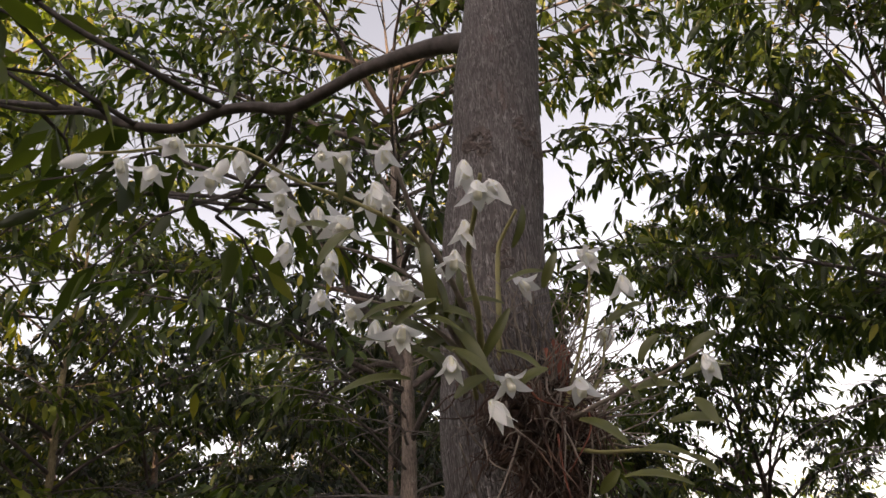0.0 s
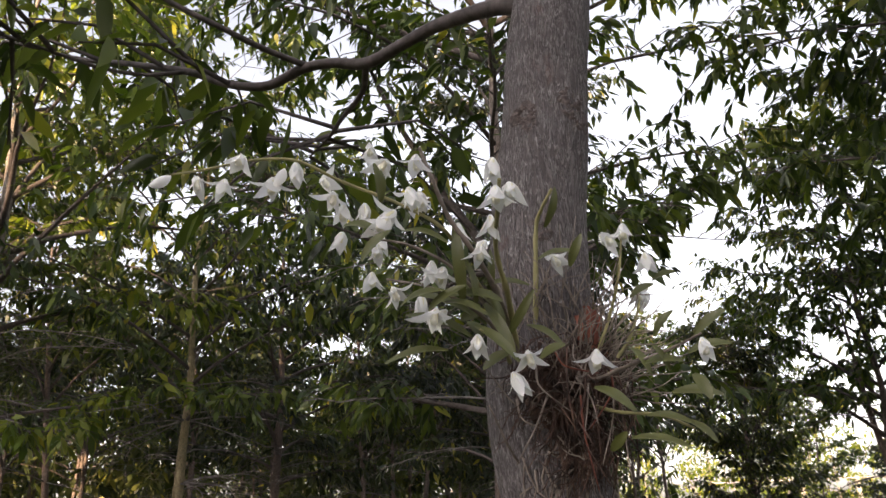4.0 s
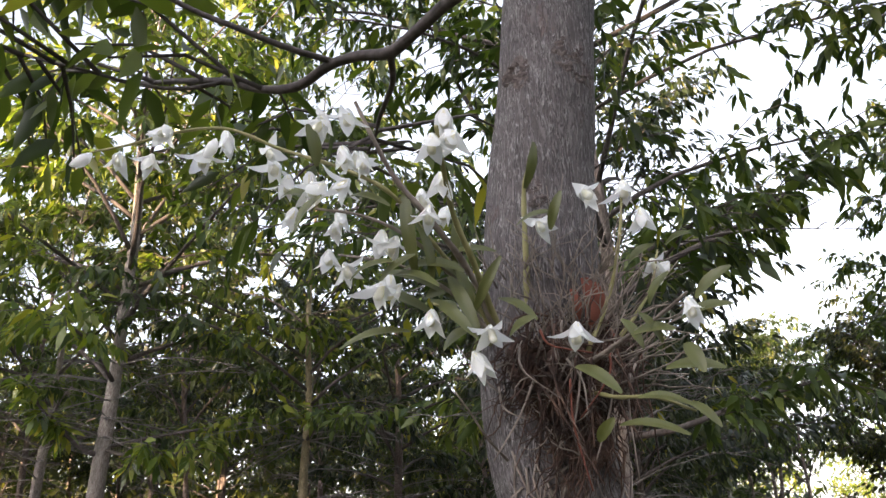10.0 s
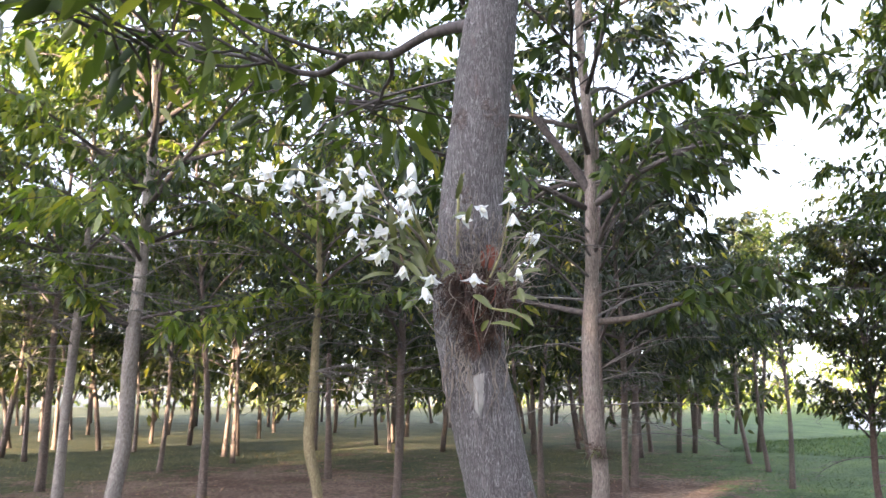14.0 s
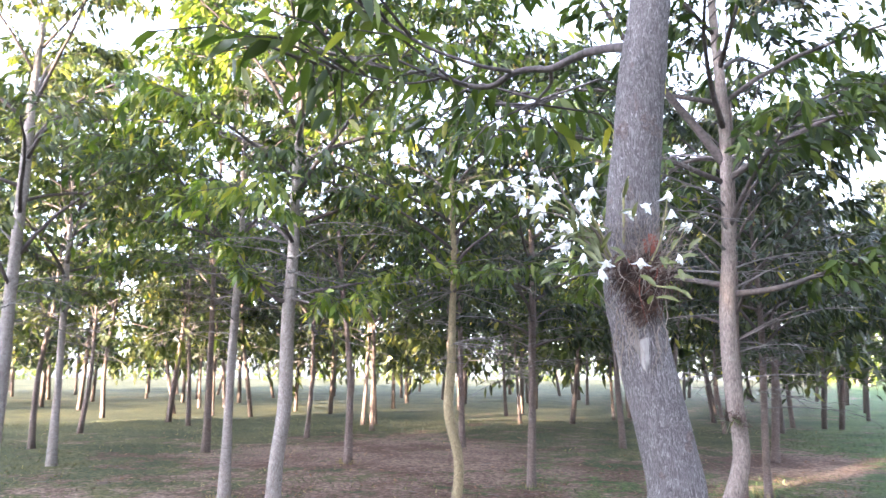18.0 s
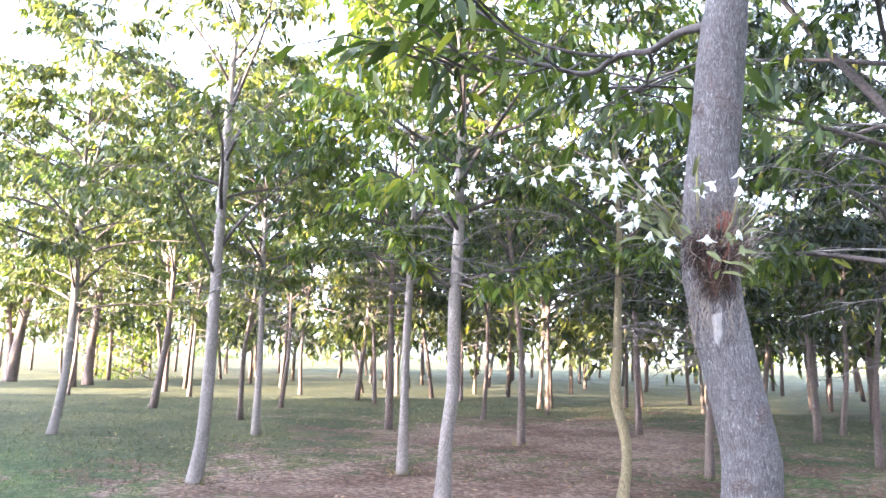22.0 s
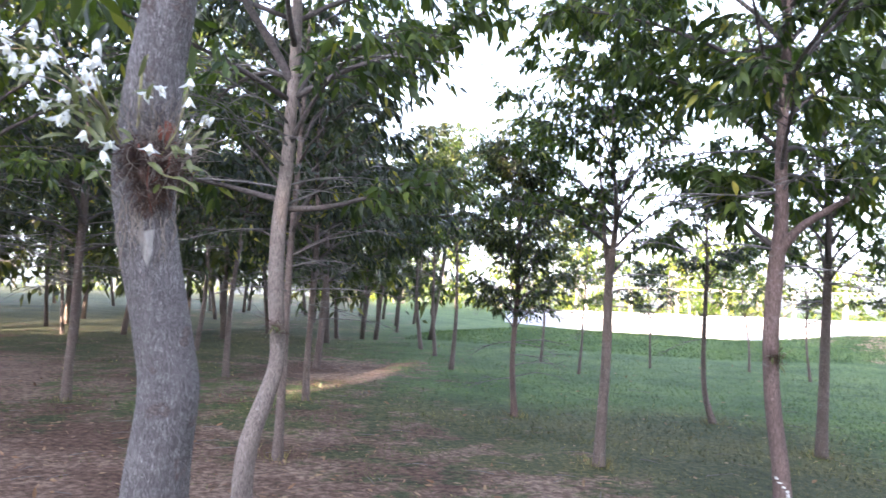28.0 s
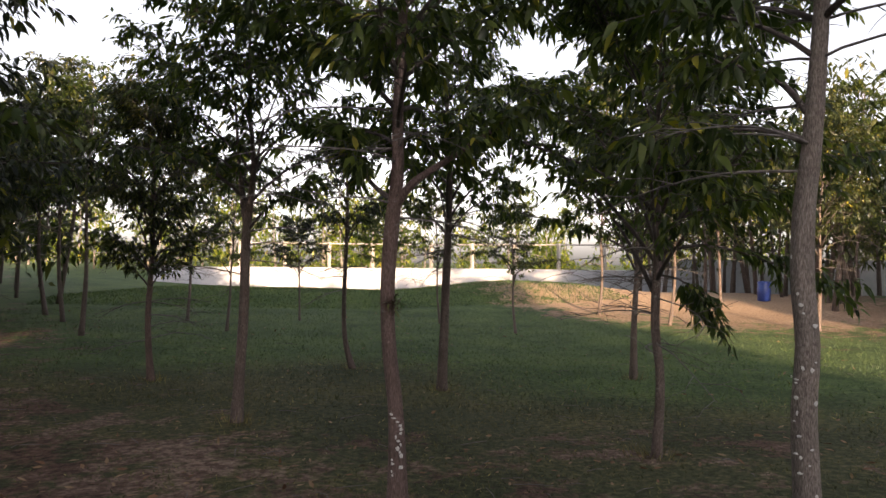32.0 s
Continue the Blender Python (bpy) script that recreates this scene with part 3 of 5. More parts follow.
def ridge_host():
    """Fissured bark, as relief, on the trunk that carries the orchid."""
    old = next(o for o in host.children if o.name.startswith("trunk"))
    rows = curve_points([(0.40, 1.13, -0.08, 0.078), (0.43, 1.11, 0.7, 0.062), (0.448, 1.08, 1.20, 0.056), (0.455, 1.08, 1.40, 0.0535), (0.467, 1.08, 1.54, 0.0505),
                         (0.456, 1.08, 1.62, 0.0480), (0.436, 1.08, 1.71, 0.0482), (0.415, 1.08, 1.81, 0.0503), (0.406, 1.08, 1.88, 0.0520), (0.405, 1.08, 1.97, 0.0515), (0.413, 1.08, 2.10, 0.0480),
                         (0.425, 1.08, 2.19, 0.0462), (0.438, 1.08, 2.31, 0.0452), (0.454, 1.08, 2.43, 0.0405), (0.472, 1.09, 2.60, 0.038), (0.49, 1.12, 3.0, 0.035), (0.52, 1.12, 4.2, 0.03), (0.5, 1.1, 6.2, 0.01)], 700)
    z = np.r_[np.linspace(-0.08, 1.18, 50), np.linspace(1.19, 2.75, 330), np.linspace(2.78, 6.2, 40)]
    rows = np.stack([np.interp(z, rows[:, 2], rows[:, k]) for k in range(4)], 1)
    base, sides = np.array(host.location), 110
    verts, ridge = [], []
    for x, y, zz, r in rows:
        for k in range(sides):
            a = 2 * math.pi * k / sides
            c, s = math.cos(a), math.sin(a)
            q = Vector((c * r * 270, s * r * 270, zz * 26))
            n1, n2 = abs(noise.noise(q)), abs(noise.noise(q * 2.3 + Vector((7, 3, 1))))
            n = max(1 - min(1.0, n1 / 0.15), 0.75 * (1 - min(1.0, n2 / 0.14))) * (0.7 + 0.5 * noise.noise(q * 0.31))
            lump = noise.noise(Vector((c * 1.3, s * 1.3, zz * 9))) * 0.0035
            ridge.append(n)
            rr = r + lump + (n - 0.4) * 0.0010
            verts.append((x + c * rr - base[0], y + s * rr - base[1], zz - base[2]))
    m = len(rows)
    faces = [(i * sides + k, i * sides + (k + 1) % sides, (i + 1) * sides + (k + 1) % sides, (i + 1) * sides + k) for i in range(m - 1) for k in range(sides)]
    me = mesh_of("trunk", verts, faces, BARK_RIDGED)
    a = me.attributes.new("ridge", "FLOAT", "POINT")
    a.data.foreach_set("value", ridge)
    old.data = me


ridge_host()

# ---- trees that stand near ----
TOP_LIMBS = [[(0.27, 4.43, z, 0.022), (0.27 + 0.4 * dx, 4.43 + 0.4 * dy, z + 0.32, 0.016), (0.27 + 0.75 * dx, 4.43 + 0.75 * dy, z + 0.62, 0.011), (0.27 + dx, 4.43 + dy, z + 0.72, 0.006)]
             for z, dx, dy in ((4.5, -1.8, -0.2), (4.7, -1.1, 0.6), (4.6, 1.5, 0.3), (4.8, 2.1, -0.3), (5.1, 0.9, 0.7), (4.7, -0.6, -0.7), (4.9, 0.8, -0.7), (5.2, -1.6, 0.3), (5.2, 1.7, 0.1))]
plant_tree("plantation_tree", 11, [(0.12, 4.41, 0.10, 0.092), (0.08, 4.40, 0.48, 0.082), (0.11, 4.41, 0.82, 0.076), (0.22, 4.42, 1.16, 0.066), (0.25, 4.43, 1.37, 0.059), (0.22, 4.42, 1.72, 0.063),
    (0.22, 4.42, 2.14, 0.063), (0.25, 4.43, 2.50, 0.057), (0.26, 4.43, 2.93, 0.050), (0.27, 4.43, 3.45, 0.044)], 6.2, 2.5, 1.5, 17, 8, 8, 0.13,
    "slender tan-barked tree with a kinked foot and a small epiphyte", BARK_TAN, LEAF, shape=-0.25,
    extra=[[(0.26, 4.43, 3.05, 0.030), (0.12, 4.34, 3.28, 0.026), (-0.10, 4.21, 3.60, 0.020), (-0.33, 4.07, 4.00, 0.014), (-0.5, 3.98, 4.4, 0.009)], [(0.24, 4.44, 2.25, 0.022), (0.5, 4.5, 2.28, 0.017), (0.8, 4.6, 2.38, 0.012), (1.2, 4.7, 2.5, 0.008)],
           [(0.26, 4.43, 2.95, 0.022), (0.6, 4.4, 3.15, 0.017), (1.0, 4.35, 3.3, 0.012), (1.45, 4.3, 3.55, 0.008)], [(0.23, 4.43, 2.3, 0.02), (-0.2, 4.5, 2.4, 0.014), (-0.6, 4.6, 2.45, 0.009)]] + TOP_LIMBS, bare_twigs=8)
plant_tree("plantation_tree", 12, [(3.40, 4.17, 0.02, 0.082), (3.38, 4.18, 0.64, 0.074), (3.34, 4.21, 1.12, 0.067), (3.33, 4.22, 1.54, 0.064), (3.35, 4.21, 1.97, 0.065), (3.38, 4.19, 2.33, 0.054), (3.38, 4.19, 2.80, 0.047), (3.41, 4.17, 3.73, 0.037)],
    5.6, 2.45, 1.35, 25, 9, 11, 0.13, "reddish-brown tree with a low fork, white marks and a tiny epiphyte", BARK_RED, LEAF, shape=-0.2,
    extra=[[(3.36, 4.20, 2.08, 0.036), (3.47, 4.12, 2.25, 0.026), (3.66, 4.0, 2.40, 0.02), (3.95, 3.85, 2.62, 0.013), (4.2, 3.7, 2.8, 0.008)], [(3.36, 4.21, 2.12, 0.02), (3.2, 4.25, 2.25, 0.015), (3.05, 4.3, 2.5, 0.008)]])
plant_tree("plantation_tree", 13, [(4.40, 1.90, 0.05, 0.080), (4.40, 1.90, 0.62, 0.070), (4.39, 1.91, 1.00, 0.067), (4.40, 1.90, 1.32, 0.065), (4.39, 1.92, 1.64, 0.065), (4.39, 1.91, 1.97, 0.060), (4.41, 1.88, 2.29, 0.051), (4.43, 1.85, 2.89, 0.041), (4.44, 1.84, 3.16, 0.035)],
    5.2, 2.6, 1.3, 13, 6, 8, 0.135, "grey tree with pale lichen spots and bare lower limbs", BARK_GREY, LEAF, slim=0.9,
    extra=[[(4.41, 1.88, 2.30, 0.022), (4.28, 2.0, 2.36, 0.014), (4.1, 2.15, 2.38, 0.01), (3.9, 2.3, 2.36, 0.006)], [(4.42, 1.87, 2.4, 0.02), (4.3, 2.0, 2.62, 0.014), (4.1, 2.2, 2.72, 0.009)]])
plant_tree("plantation_tree", 14, [(-4.49, 6.02, 0.14, 0.104), (-4.47, 6.03, 0.84, 0.097), (-4.42, 6.08, 1.45, 0.090), (-4.42, 6.07, 2.20, 0.084), (-4.40, 6.09, 2.98, 0.078), (-4.39, 6.09, 3.90, 0.068), (-4.39, 6.10, 4.86, 0.056), (-4.43, 6.07, 5.78, 0.045)],
    8.4, 3.05, 2.7, 26, 8, 10, 0.17, "tall pale grey tree with spreading leafy limbs", BARK_PALE, LEAF_BRIGHT, slim=0.82, bare_twigs=18,
    extra=[[(-4.40, 6.08, 2.55, 0.03), (-4.52, 5.97, 2.60, 0.022), (-4.7, 5.8, 2.80, 0.014), (-4.9, 5.6, 3.1, 0.008)], [(-4.40, 6.08, 2.62, 0.02), (-4.0, 6.3, 2.72, 0.014), (-3.5, 6.6, 2.82, 0.010), (-2.9, 6.9, 2.95, 0.006)], [(-4.4, 6.08, 2.6, 0.018), (-3.9, 5.9, 2.5, 0.012), (-3.3, 5.8, 2.5, 0.007)]], fine=False)
plant_tree("plantation_tree", 15, [(-7.60, 4.88, 0.17, 0.106), (-7.56, 4.95, 0.85, 0.093), (-7.55, 4.97, 1.78, 0.088), (-7.55, 4.97, 2.81, 0.082), (-7.54, 4.98, 3.95, 0.072), (-7.54, 4.98, 4.97, 0.058), (-7.53, 5.01, 5.94, 0.045)],
    7.6, 2.6, 2.0, 12, 7, 9, 0.15, "leaning pale grey tree with a thin crown", BARK_PALE, LEAF_PALE, slim=0.84, fine=False)
plant_tree("plantation_tree", 16, [(-6.38, 7.35, 0.19, 0.094), (-6.38, 7.35, 1.21, 0.082), (-6.37, 7.36, 2.32, 0.073), (-6.35, 7.38, 3.22, 0.061)], 6.6, 2.7, 2.0, 18, 7, 9, 0.17, "straight pale grey tree with a green crown", BARK_PALE, LEAF, fine=False, bare_twigs=18)
plant_tree("plantation_tree", 17, [(-10.89, 8.09, 0.27, 0.095), (-10.89, 8.09, 1.61, 0.080), (-10.91, 8.07, 3.23, 0.071)], 7.6, 2.5, 2.2, 24, 8, 10, 0.18, "straight grey tree with drooping leaves", BARK_PALE, LEAF_PALE, fine=False)
plant_tree("plantation_tree", 18, [(-13.50, 5.51, 0.27, 0.105), (-13.45, 5.63, 1.33, 0.096), (-13.44, 5.66, 2.39, 0.092), (-13.45, 5.63, 3.92, 0.077), (-13.46, 5.61, 5.83, 0.056)], 8.6, 2.3, 2.5, 26, 8, 11, 0.18, "leaning grey tree with a tall crown", BARK_PALE, LEAF_PALE, fine=False)
plant_tree("plantation_tree", 19, [(-3.05, 7.32, 0.14, 0.078), (-2.98, 7.35, 0.78, 0.073), (-3.08, 7.30, 1.37, 0.073), (-3.06, 7.31, 1.86, 0.068), (-3.05, 7.32, 2.42, 0.056)], 7.0, 2.5, 2.2, 22, 7, 9, 0.16, "crooked tree with yellowish lichen-covered bark", BARK_YELLOW, LEAF, fine=False, bare_twigs=18)
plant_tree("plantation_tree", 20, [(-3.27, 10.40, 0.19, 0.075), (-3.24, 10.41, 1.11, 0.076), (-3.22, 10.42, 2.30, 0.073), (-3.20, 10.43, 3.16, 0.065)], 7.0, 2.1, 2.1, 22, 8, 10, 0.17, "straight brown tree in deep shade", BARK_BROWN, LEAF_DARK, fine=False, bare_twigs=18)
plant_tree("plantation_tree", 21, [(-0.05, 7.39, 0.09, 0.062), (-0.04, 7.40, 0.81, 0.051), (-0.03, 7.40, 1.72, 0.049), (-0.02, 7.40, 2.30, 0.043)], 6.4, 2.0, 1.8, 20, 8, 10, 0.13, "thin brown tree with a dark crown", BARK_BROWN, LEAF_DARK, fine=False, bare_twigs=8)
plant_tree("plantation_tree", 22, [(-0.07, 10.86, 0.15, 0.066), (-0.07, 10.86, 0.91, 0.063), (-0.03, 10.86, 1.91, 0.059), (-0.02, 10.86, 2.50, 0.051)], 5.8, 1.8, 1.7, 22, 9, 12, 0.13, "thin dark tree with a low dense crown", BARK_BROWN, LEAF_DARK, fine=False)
plant_tree("plantation_tree", 23, [(3.22, 7.32, 0.04, 0.070), (3.25, 7.30, 0.67, 0.065), (3.28, 7.29, 1.37, 0.065), (3.29, 7.29, 2.02, 0.062), (3.35, 7.27, 2.67, 0.036), (3.31, 7.29, 3.28, 0.027)], 5.2, 1.95, 1.45, 23, 9, 12, 0.115, "slim grey-brown tree forking below its crown", BARK_BROWN, LEAF,
    extra=[[(3.29, 7.29, 2.05, 0.035), (3.24, 7.31, 2.4, 0.026), (3.2, 7.32, 2.9, 0.018), (3.15, 7.3, 3.5, 0.01)]], rise=(26, 66), fine=False)
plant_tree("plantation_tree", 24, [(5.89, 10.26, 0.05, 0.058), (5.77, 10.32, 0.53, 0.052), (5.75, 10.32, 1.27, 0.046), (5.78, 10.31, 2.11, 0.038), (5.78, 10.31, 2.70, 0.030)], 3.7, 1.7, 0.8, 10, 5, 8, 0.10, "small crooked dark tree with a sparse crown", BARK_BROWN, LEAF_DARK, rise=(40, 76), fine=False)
plant_tree("plantation_tree", 25, [(6.24, 8.22, 0.01, 0.081), (6.26, 8.20, 0.87, 0.075), (6.29, 8.19, 1.81, 0.068), (6.31, 8.17, 2.77, 0.055), (6.29, 8.18, 3.19, 0.041)], 5.7, 1.85, 1.65, 23, 9, 12, 0.12, "brown tree with thin arching limbs", BARK_BROWN, LEAF, rise=(26, 66), fine=False)
plant_tree("plantation_tree", 26, [(2.95, 10.38, 0.09, 0.060), (2.90, 10.39, 0.86, 0.052), (2.94, 10.38, 1.84, 0.044), (2.94, 10.38, 2.84, 0.032)], 4.1, 1.15, 0.92, 30, 9, 9, 0.10, "small bushy tree with a reddish trunk", BARK_RED, LEAF_FAR, shape=0.2, rise=(44, 80), fine=False)
plant_tree("plantation_tree", 27, [(6.10, 4.37, 0.00, 0.054), (6.12, 4.35, 0.67, 0.053), (6.09, 4.38, 1.16, 0.050), (6.10, 4.37, 1.76, 0.048), (6.10, 4.37, 2.26, 0.040), (6.10, 4.37, 2.91, 0.028)], 4.9, 1.35, 1.95, 29, 9, 12, 0.125, "slender dark tree with low spreading limbs", BARK_BROWN, LEAF,
    rise=(26, 66), extra=[[(6.10, 4.37, 1.82, 0.018), (6.50, 4.12, 1.88, 0.014), (6.95, 3.85, 1.74, 0.010), (7.40, 3.56, 1.56, 0.005)],
                          [(6.10, 4.37, 1.62, 0.012), (6.28, 4.24, 1.56, 0.008), (6.40, 4.15, 1.36, 0.004)]])
plant_tree("plantation_tree", 28, [(9.22, 7.63, 0.00, 0.066), (9.22, 7.62, 0.79, 0.058), (9.25, 7.60, 1.62, 0.050), (9.25, 7.59, 2.20, 0.038)], 5.2, 1.4, 1.9, 24, 9, 12, 0.125, "slender grey tree at the edge of the shade", BARK_BROWN, LEAF, fine=False, rise=(26, 66))
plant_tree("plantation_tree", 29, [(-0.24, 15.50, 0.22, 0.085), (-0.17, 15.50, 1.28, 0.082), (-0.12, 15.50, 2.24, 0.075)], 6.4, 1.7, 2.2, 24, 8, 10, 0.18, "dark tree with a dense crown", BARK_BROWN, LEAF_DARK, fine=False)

# ---- old trees at the western edge ----
plant_tree("old_tree", 31, [(-29.9, 10.4, 0.6, 0.20), (-29.8, 10.5, 2.0, 0.18), (-29.6, 10.6, 3.6, 0.16), (-29.5, 10.6, 5.0, 0.12)], 9.5, 2.6, 3.4, 18, 8, 11, 0.24, "thick dark-barked tree at the plantation's sunny edge",
    BARK_BROWN, LEAF_PALE, fine=False, slim=1.0, far=True, extra=[[(-29.85, 10.45, 1.0, 0.12), (-30.2, 10.3, 2.6, 0.11), (-30.5, 10.2, 4.0, 0.08)]])
plant_tree("old_tree", 32, [(-26.9, 12.0, 0.6, 0.17), (-26.9, 12.0, 2.0, 0.15), (-26.8, 12.1, 3.8, 0.12)], 8.5, 2.2, 3.0, 18, 8, 11, 0.22, "sunlit reddish trunk overgrown with climbing leaves", BARK_BROWN, LEAF_PALE, fine=False, slim=1.0, far=True)

# ---- trees of the plantation further off ----
models = []
for i in range(5):
    h = (5.6, 6.4, 4.8, 6.0, 5.2)[i]
    t = plant_tree("plantation_tree", 40 + i, [(200 + 6 * i, 0, 0, 0.08), (200.05 + 6 * i, 0.05, 1.2, 0.07), (200 + 6 * i, 0.0, 2.4, 0.055)], h, 1.75 + 0.12 * i, 1.7, 18, 8, 12, 0.13, "slender plantation tree with a dark leafy crown", BARK_BROWN,
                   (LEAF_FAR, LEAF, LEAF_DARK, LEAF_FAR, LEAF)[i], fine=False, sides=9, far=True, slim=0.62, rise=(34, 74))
    models.append(t)
rng = random.Random(5)


def copy_tree(i, x, y, size=1.0, turn=None):
    z = float(ground_z(x, y))
    m = Matrix.LocRotScale((x, y, z), Euler((radians(rng.uniform(-4, 4)), radians(rng.uniform(-4, 4)), rng.uniform(0, 6.28) if turn is None else turn)), (size, size, size))
    return copy_thing(models[i % 5], m)


# rows ahead and to the west, as they stand
for i, (x, y, k) in enumerate([(-35.8, 12.3, 1.5), (-26.0, 11.1, 1.4), (-17.2, 9.4, 1.28), (-15.5, 12.1, 1.05), (-19.2, 15.7, 1.0), (-15.0, 15.1, 1.05), (-10.4, 11.1, 1.1), (-10.2, 14.1, 1.0),
                               (-6.8, 10.8, 0.95), (-9.8, 16.3, 1.0), (-15.1, 21.9, 1.05), (-3.2, 15.8, 1.1), (-6.4, 14.6, 1.0), (-1.7, 13.4, 0.95), (-22.5, 12.6, 1.25), (-20.0, 20.5, 1.0)]):
    copy_tree(i, x, y, k * (1.32, 1.12)[i % 2])
for i, (x, y, k) in enumerate([(2.35, 21.3, 1.1), (2.6, 19.4, 1.0), (2.65, 16.0, 0.95), (5.36, 19.0, 0.75), (5.6, 16.3, 0.62), (8.1, 18.4, 0.55), (11.3, 16.5, 0.6), (10.9, 18.6, 0.6), (11.9, 14.0, 0.62),
                               (17.4, 16.9, 1.0), (17.3, 14.0, 0.95), (21.8, 15.8, 1.0), (1.9, 28.2, 1.0), (19.5, 11.0, 1.05), (24.0, 12.5, 1.1), (27.0, 17.0, 1.1)]):
    copy_tree(i + 2, x, y, k)

# the rows between, filled in
spots = [(o.location.x, o.location.y) for o in scene.objects if o.parent is None and o.get("category") == "tree"]
for i in range(-9, 3):
    for j in range(3, 9):
        x, y = i * 2.9 + rng.uniform(-0.5, 0.5) + 1.3 * (j % 2), j * 3.0 + rng.uniform(-0.5, 0.5)
        d, yaw = math.hypot(x, y), math.degrees(math.atan2(-x, y))
        if (15 if yaw > 46 else 10.5) < d < 26 and 0 < yaw < 70 and min(math.hypot(x - a, y - b) for a, b in spots) > 2.0:
            spots.append((x, y))
            copy_tree(i + 2 * j, x, y, rng.uniform(0.95, 1.35))

# ---- orchid plant on the host trunk ----
orchid = thing("orchid_plant", (0.42, 1.04, 1.93), "white-flowering orchid clump with olive leaves rooted on the trunk", "orchid")
OBASE = np.array([0.42, 1.04, 1.93])
orng = np.random.default_rng(77)


def petal_mesh(name, length, width, curl, mat):
    """A cupped petal along -z, bending outward (+x)."""
    rows = [(0.0, 0.25), (0.15, 0.62), (0.38, 1.0), (0.64, 0.86), (0.85, 0.45), (1.0, 0.04)]
    verts, faces = [], []
    for t, w in rows:
        a = curl * t
        x, z = length * t * math.sin(a), -length * t * math.cos(a)
        for k in (-1, -0.5, 0, 0.5, 1):
            verts.append((x + 0.16 * width * (1 - k * k) * w, k * w * width / 2, z + 0.05 * length * abs(k) * w))
    for i in range(len(rows) - 1):
        for k in range(4):
            a = i * 5 + k
            faces.append((a, a + 1, a + 6, a + 5))
    return mesh_of(name, verts, faces, mat)


PETALS = [petal_mesh("petal", 0.0190, 0.0108, c, PETAL) for c in (0.18, 0.40, 0.68)]
SEPALS = [petal_mesh("sepal", 0.0205, 0.0080, c, PETAL) for c in (0.28, 0.62, 1.0)]


def lip_mesh():
    rings = [(0.0, 0.0012), (0.003, 0.0021), (0.007, 0.0026), (0.010, 0.0029), (0.012, 0.0024), (0.0128, 0.0008)]
    v, f = tube([(0, 0, -z) for z, r in rings], [r for z, r in rings], 9)
    return mesh_of("flower", v, f, LIP)


def bud_mesh(length, radius):
    rows = [(0, 0.12), (0.12, 0.55), (0.3, 0.9), (0.5, 1.0), (0.72, 0.8), (0.9, 0.4), (1.0, 0.05)]
    v, f = tube([(0.15 * length * math.sin(t * 2.4), 0, -length * t) for t, r in rows], [radius * r for t, r in rows], 9)
    return mesh_of("flower_bud", v, f, PETAL)


LIPS = lip_mesh()


def flower(at, facing, tip, size=1.0, opened=1):
    """A nodding flower: lip and throat, three sepals and two petals. tip: lean from hanging, degrees."""
    m = Matrix.Translation(Vector(at) - Vector(OBASE)) @ pose(0, 0, 0, 0, -tip, facing) @ Matrix.Scale(size, 4)
    ob = child("flower", LIPS, orchid, "nodding white flower with a pale yellow throat")
    ob.matrix_basis = m
    for i in range(5):
        k = (i * 72 + orng.uniform(-14, 14))
        kind = SEPALS if i % 2 == 0 else PETALS
        p = child("petal", kind[int(np.clip(opened + orng.integers(-1, 2), 0, 2))], ob)
        p.matrix_basis = pose(0, 0, 0.001, 0, 0, k) @ pose(0, 0, 0, 0, orng.uniform(-12, 4), orng.uniform(-10, 10)) @ Matrix.Scale(orng.uniform(0.88, 1.14), 4)


SPRAY = [(0.165, 0.841, 2.064), (0.181, 0.853, 2.066), (0.196, 0.850, 2.082), (0.213, 0.868, 2.071), (0.231, 0.864, 2.080), (0.240, 0.905, 2.086), (0.251, 0.900, 2.070), (0.258, 0.905, 2.061), (0.275, 0.905, 2.060)]
UPPER = [(0.298, 0.880, 2.084), (0.324, 0.860, 2.076), (0.316, 0.870, 2.055), (0.321, 0.890, 2.060), (0.299, 0.880, 2.036), (0.294, 0.930, 2.063), (0.31, 0.905, 2.07), (0.275, 0.925, 2.120)]
LOWER = [(0.250, 0.930, 2.047), (0.274, 0.953, 2.040), (0.272, 0.947, 2.016), (0.292, 0.930, 1.997), (0.279, 0.950, 2.05)]
MIDDLE = [(0.326, 0.917, 2.012), (0.334, 0.922, 2.008), (0.329, 0.911, 1.972), (0.334, 0.930, 1.976), (0.359, 0.922, 1.953), (0.395, 0.932, 1.941), (0.383, 0.934, 1.925), (0.308, 0.979, 2.003)]
UPRIGHT = [(0.378, 0.900, 2.088), (0.381, 0.860, 2.046), (0.392, 0.870, 2.052), (0.374, 0.900, 2.040), (0.366, 0.900, 2.018), (0.366, 0.950, 2.038), (0.344, 0.950, 2.055)]
TRUNKSIDE = [(0.421, 0.995, 2.036), (0.459, 0.945, 2.034), (0.448, 0.955, 1.943)]
EAST = [(0.487, 1.020, 2.070), (0.497, 0.980, 2.028), (0.500, 1.080, 2.024), (0.513, 1.090, 2.023), (0.517, 0.906, 1.938)]
for spray in (SPRAY, UPPER, LOWER, MIDDLE, UPRIGHT, TRUNKSIDE, EAST):
    for p in spray:
        big = 0.98 if spray is not SPRAY else 0.92
        flower(p, orng.uniform(185, 345), orng.uniform(-10, 48), big * orng.uniform(0.95, 1.2), 0 if spray is SPRAY and p[0] < 0.17 else int(orng.integers(0, 3)))
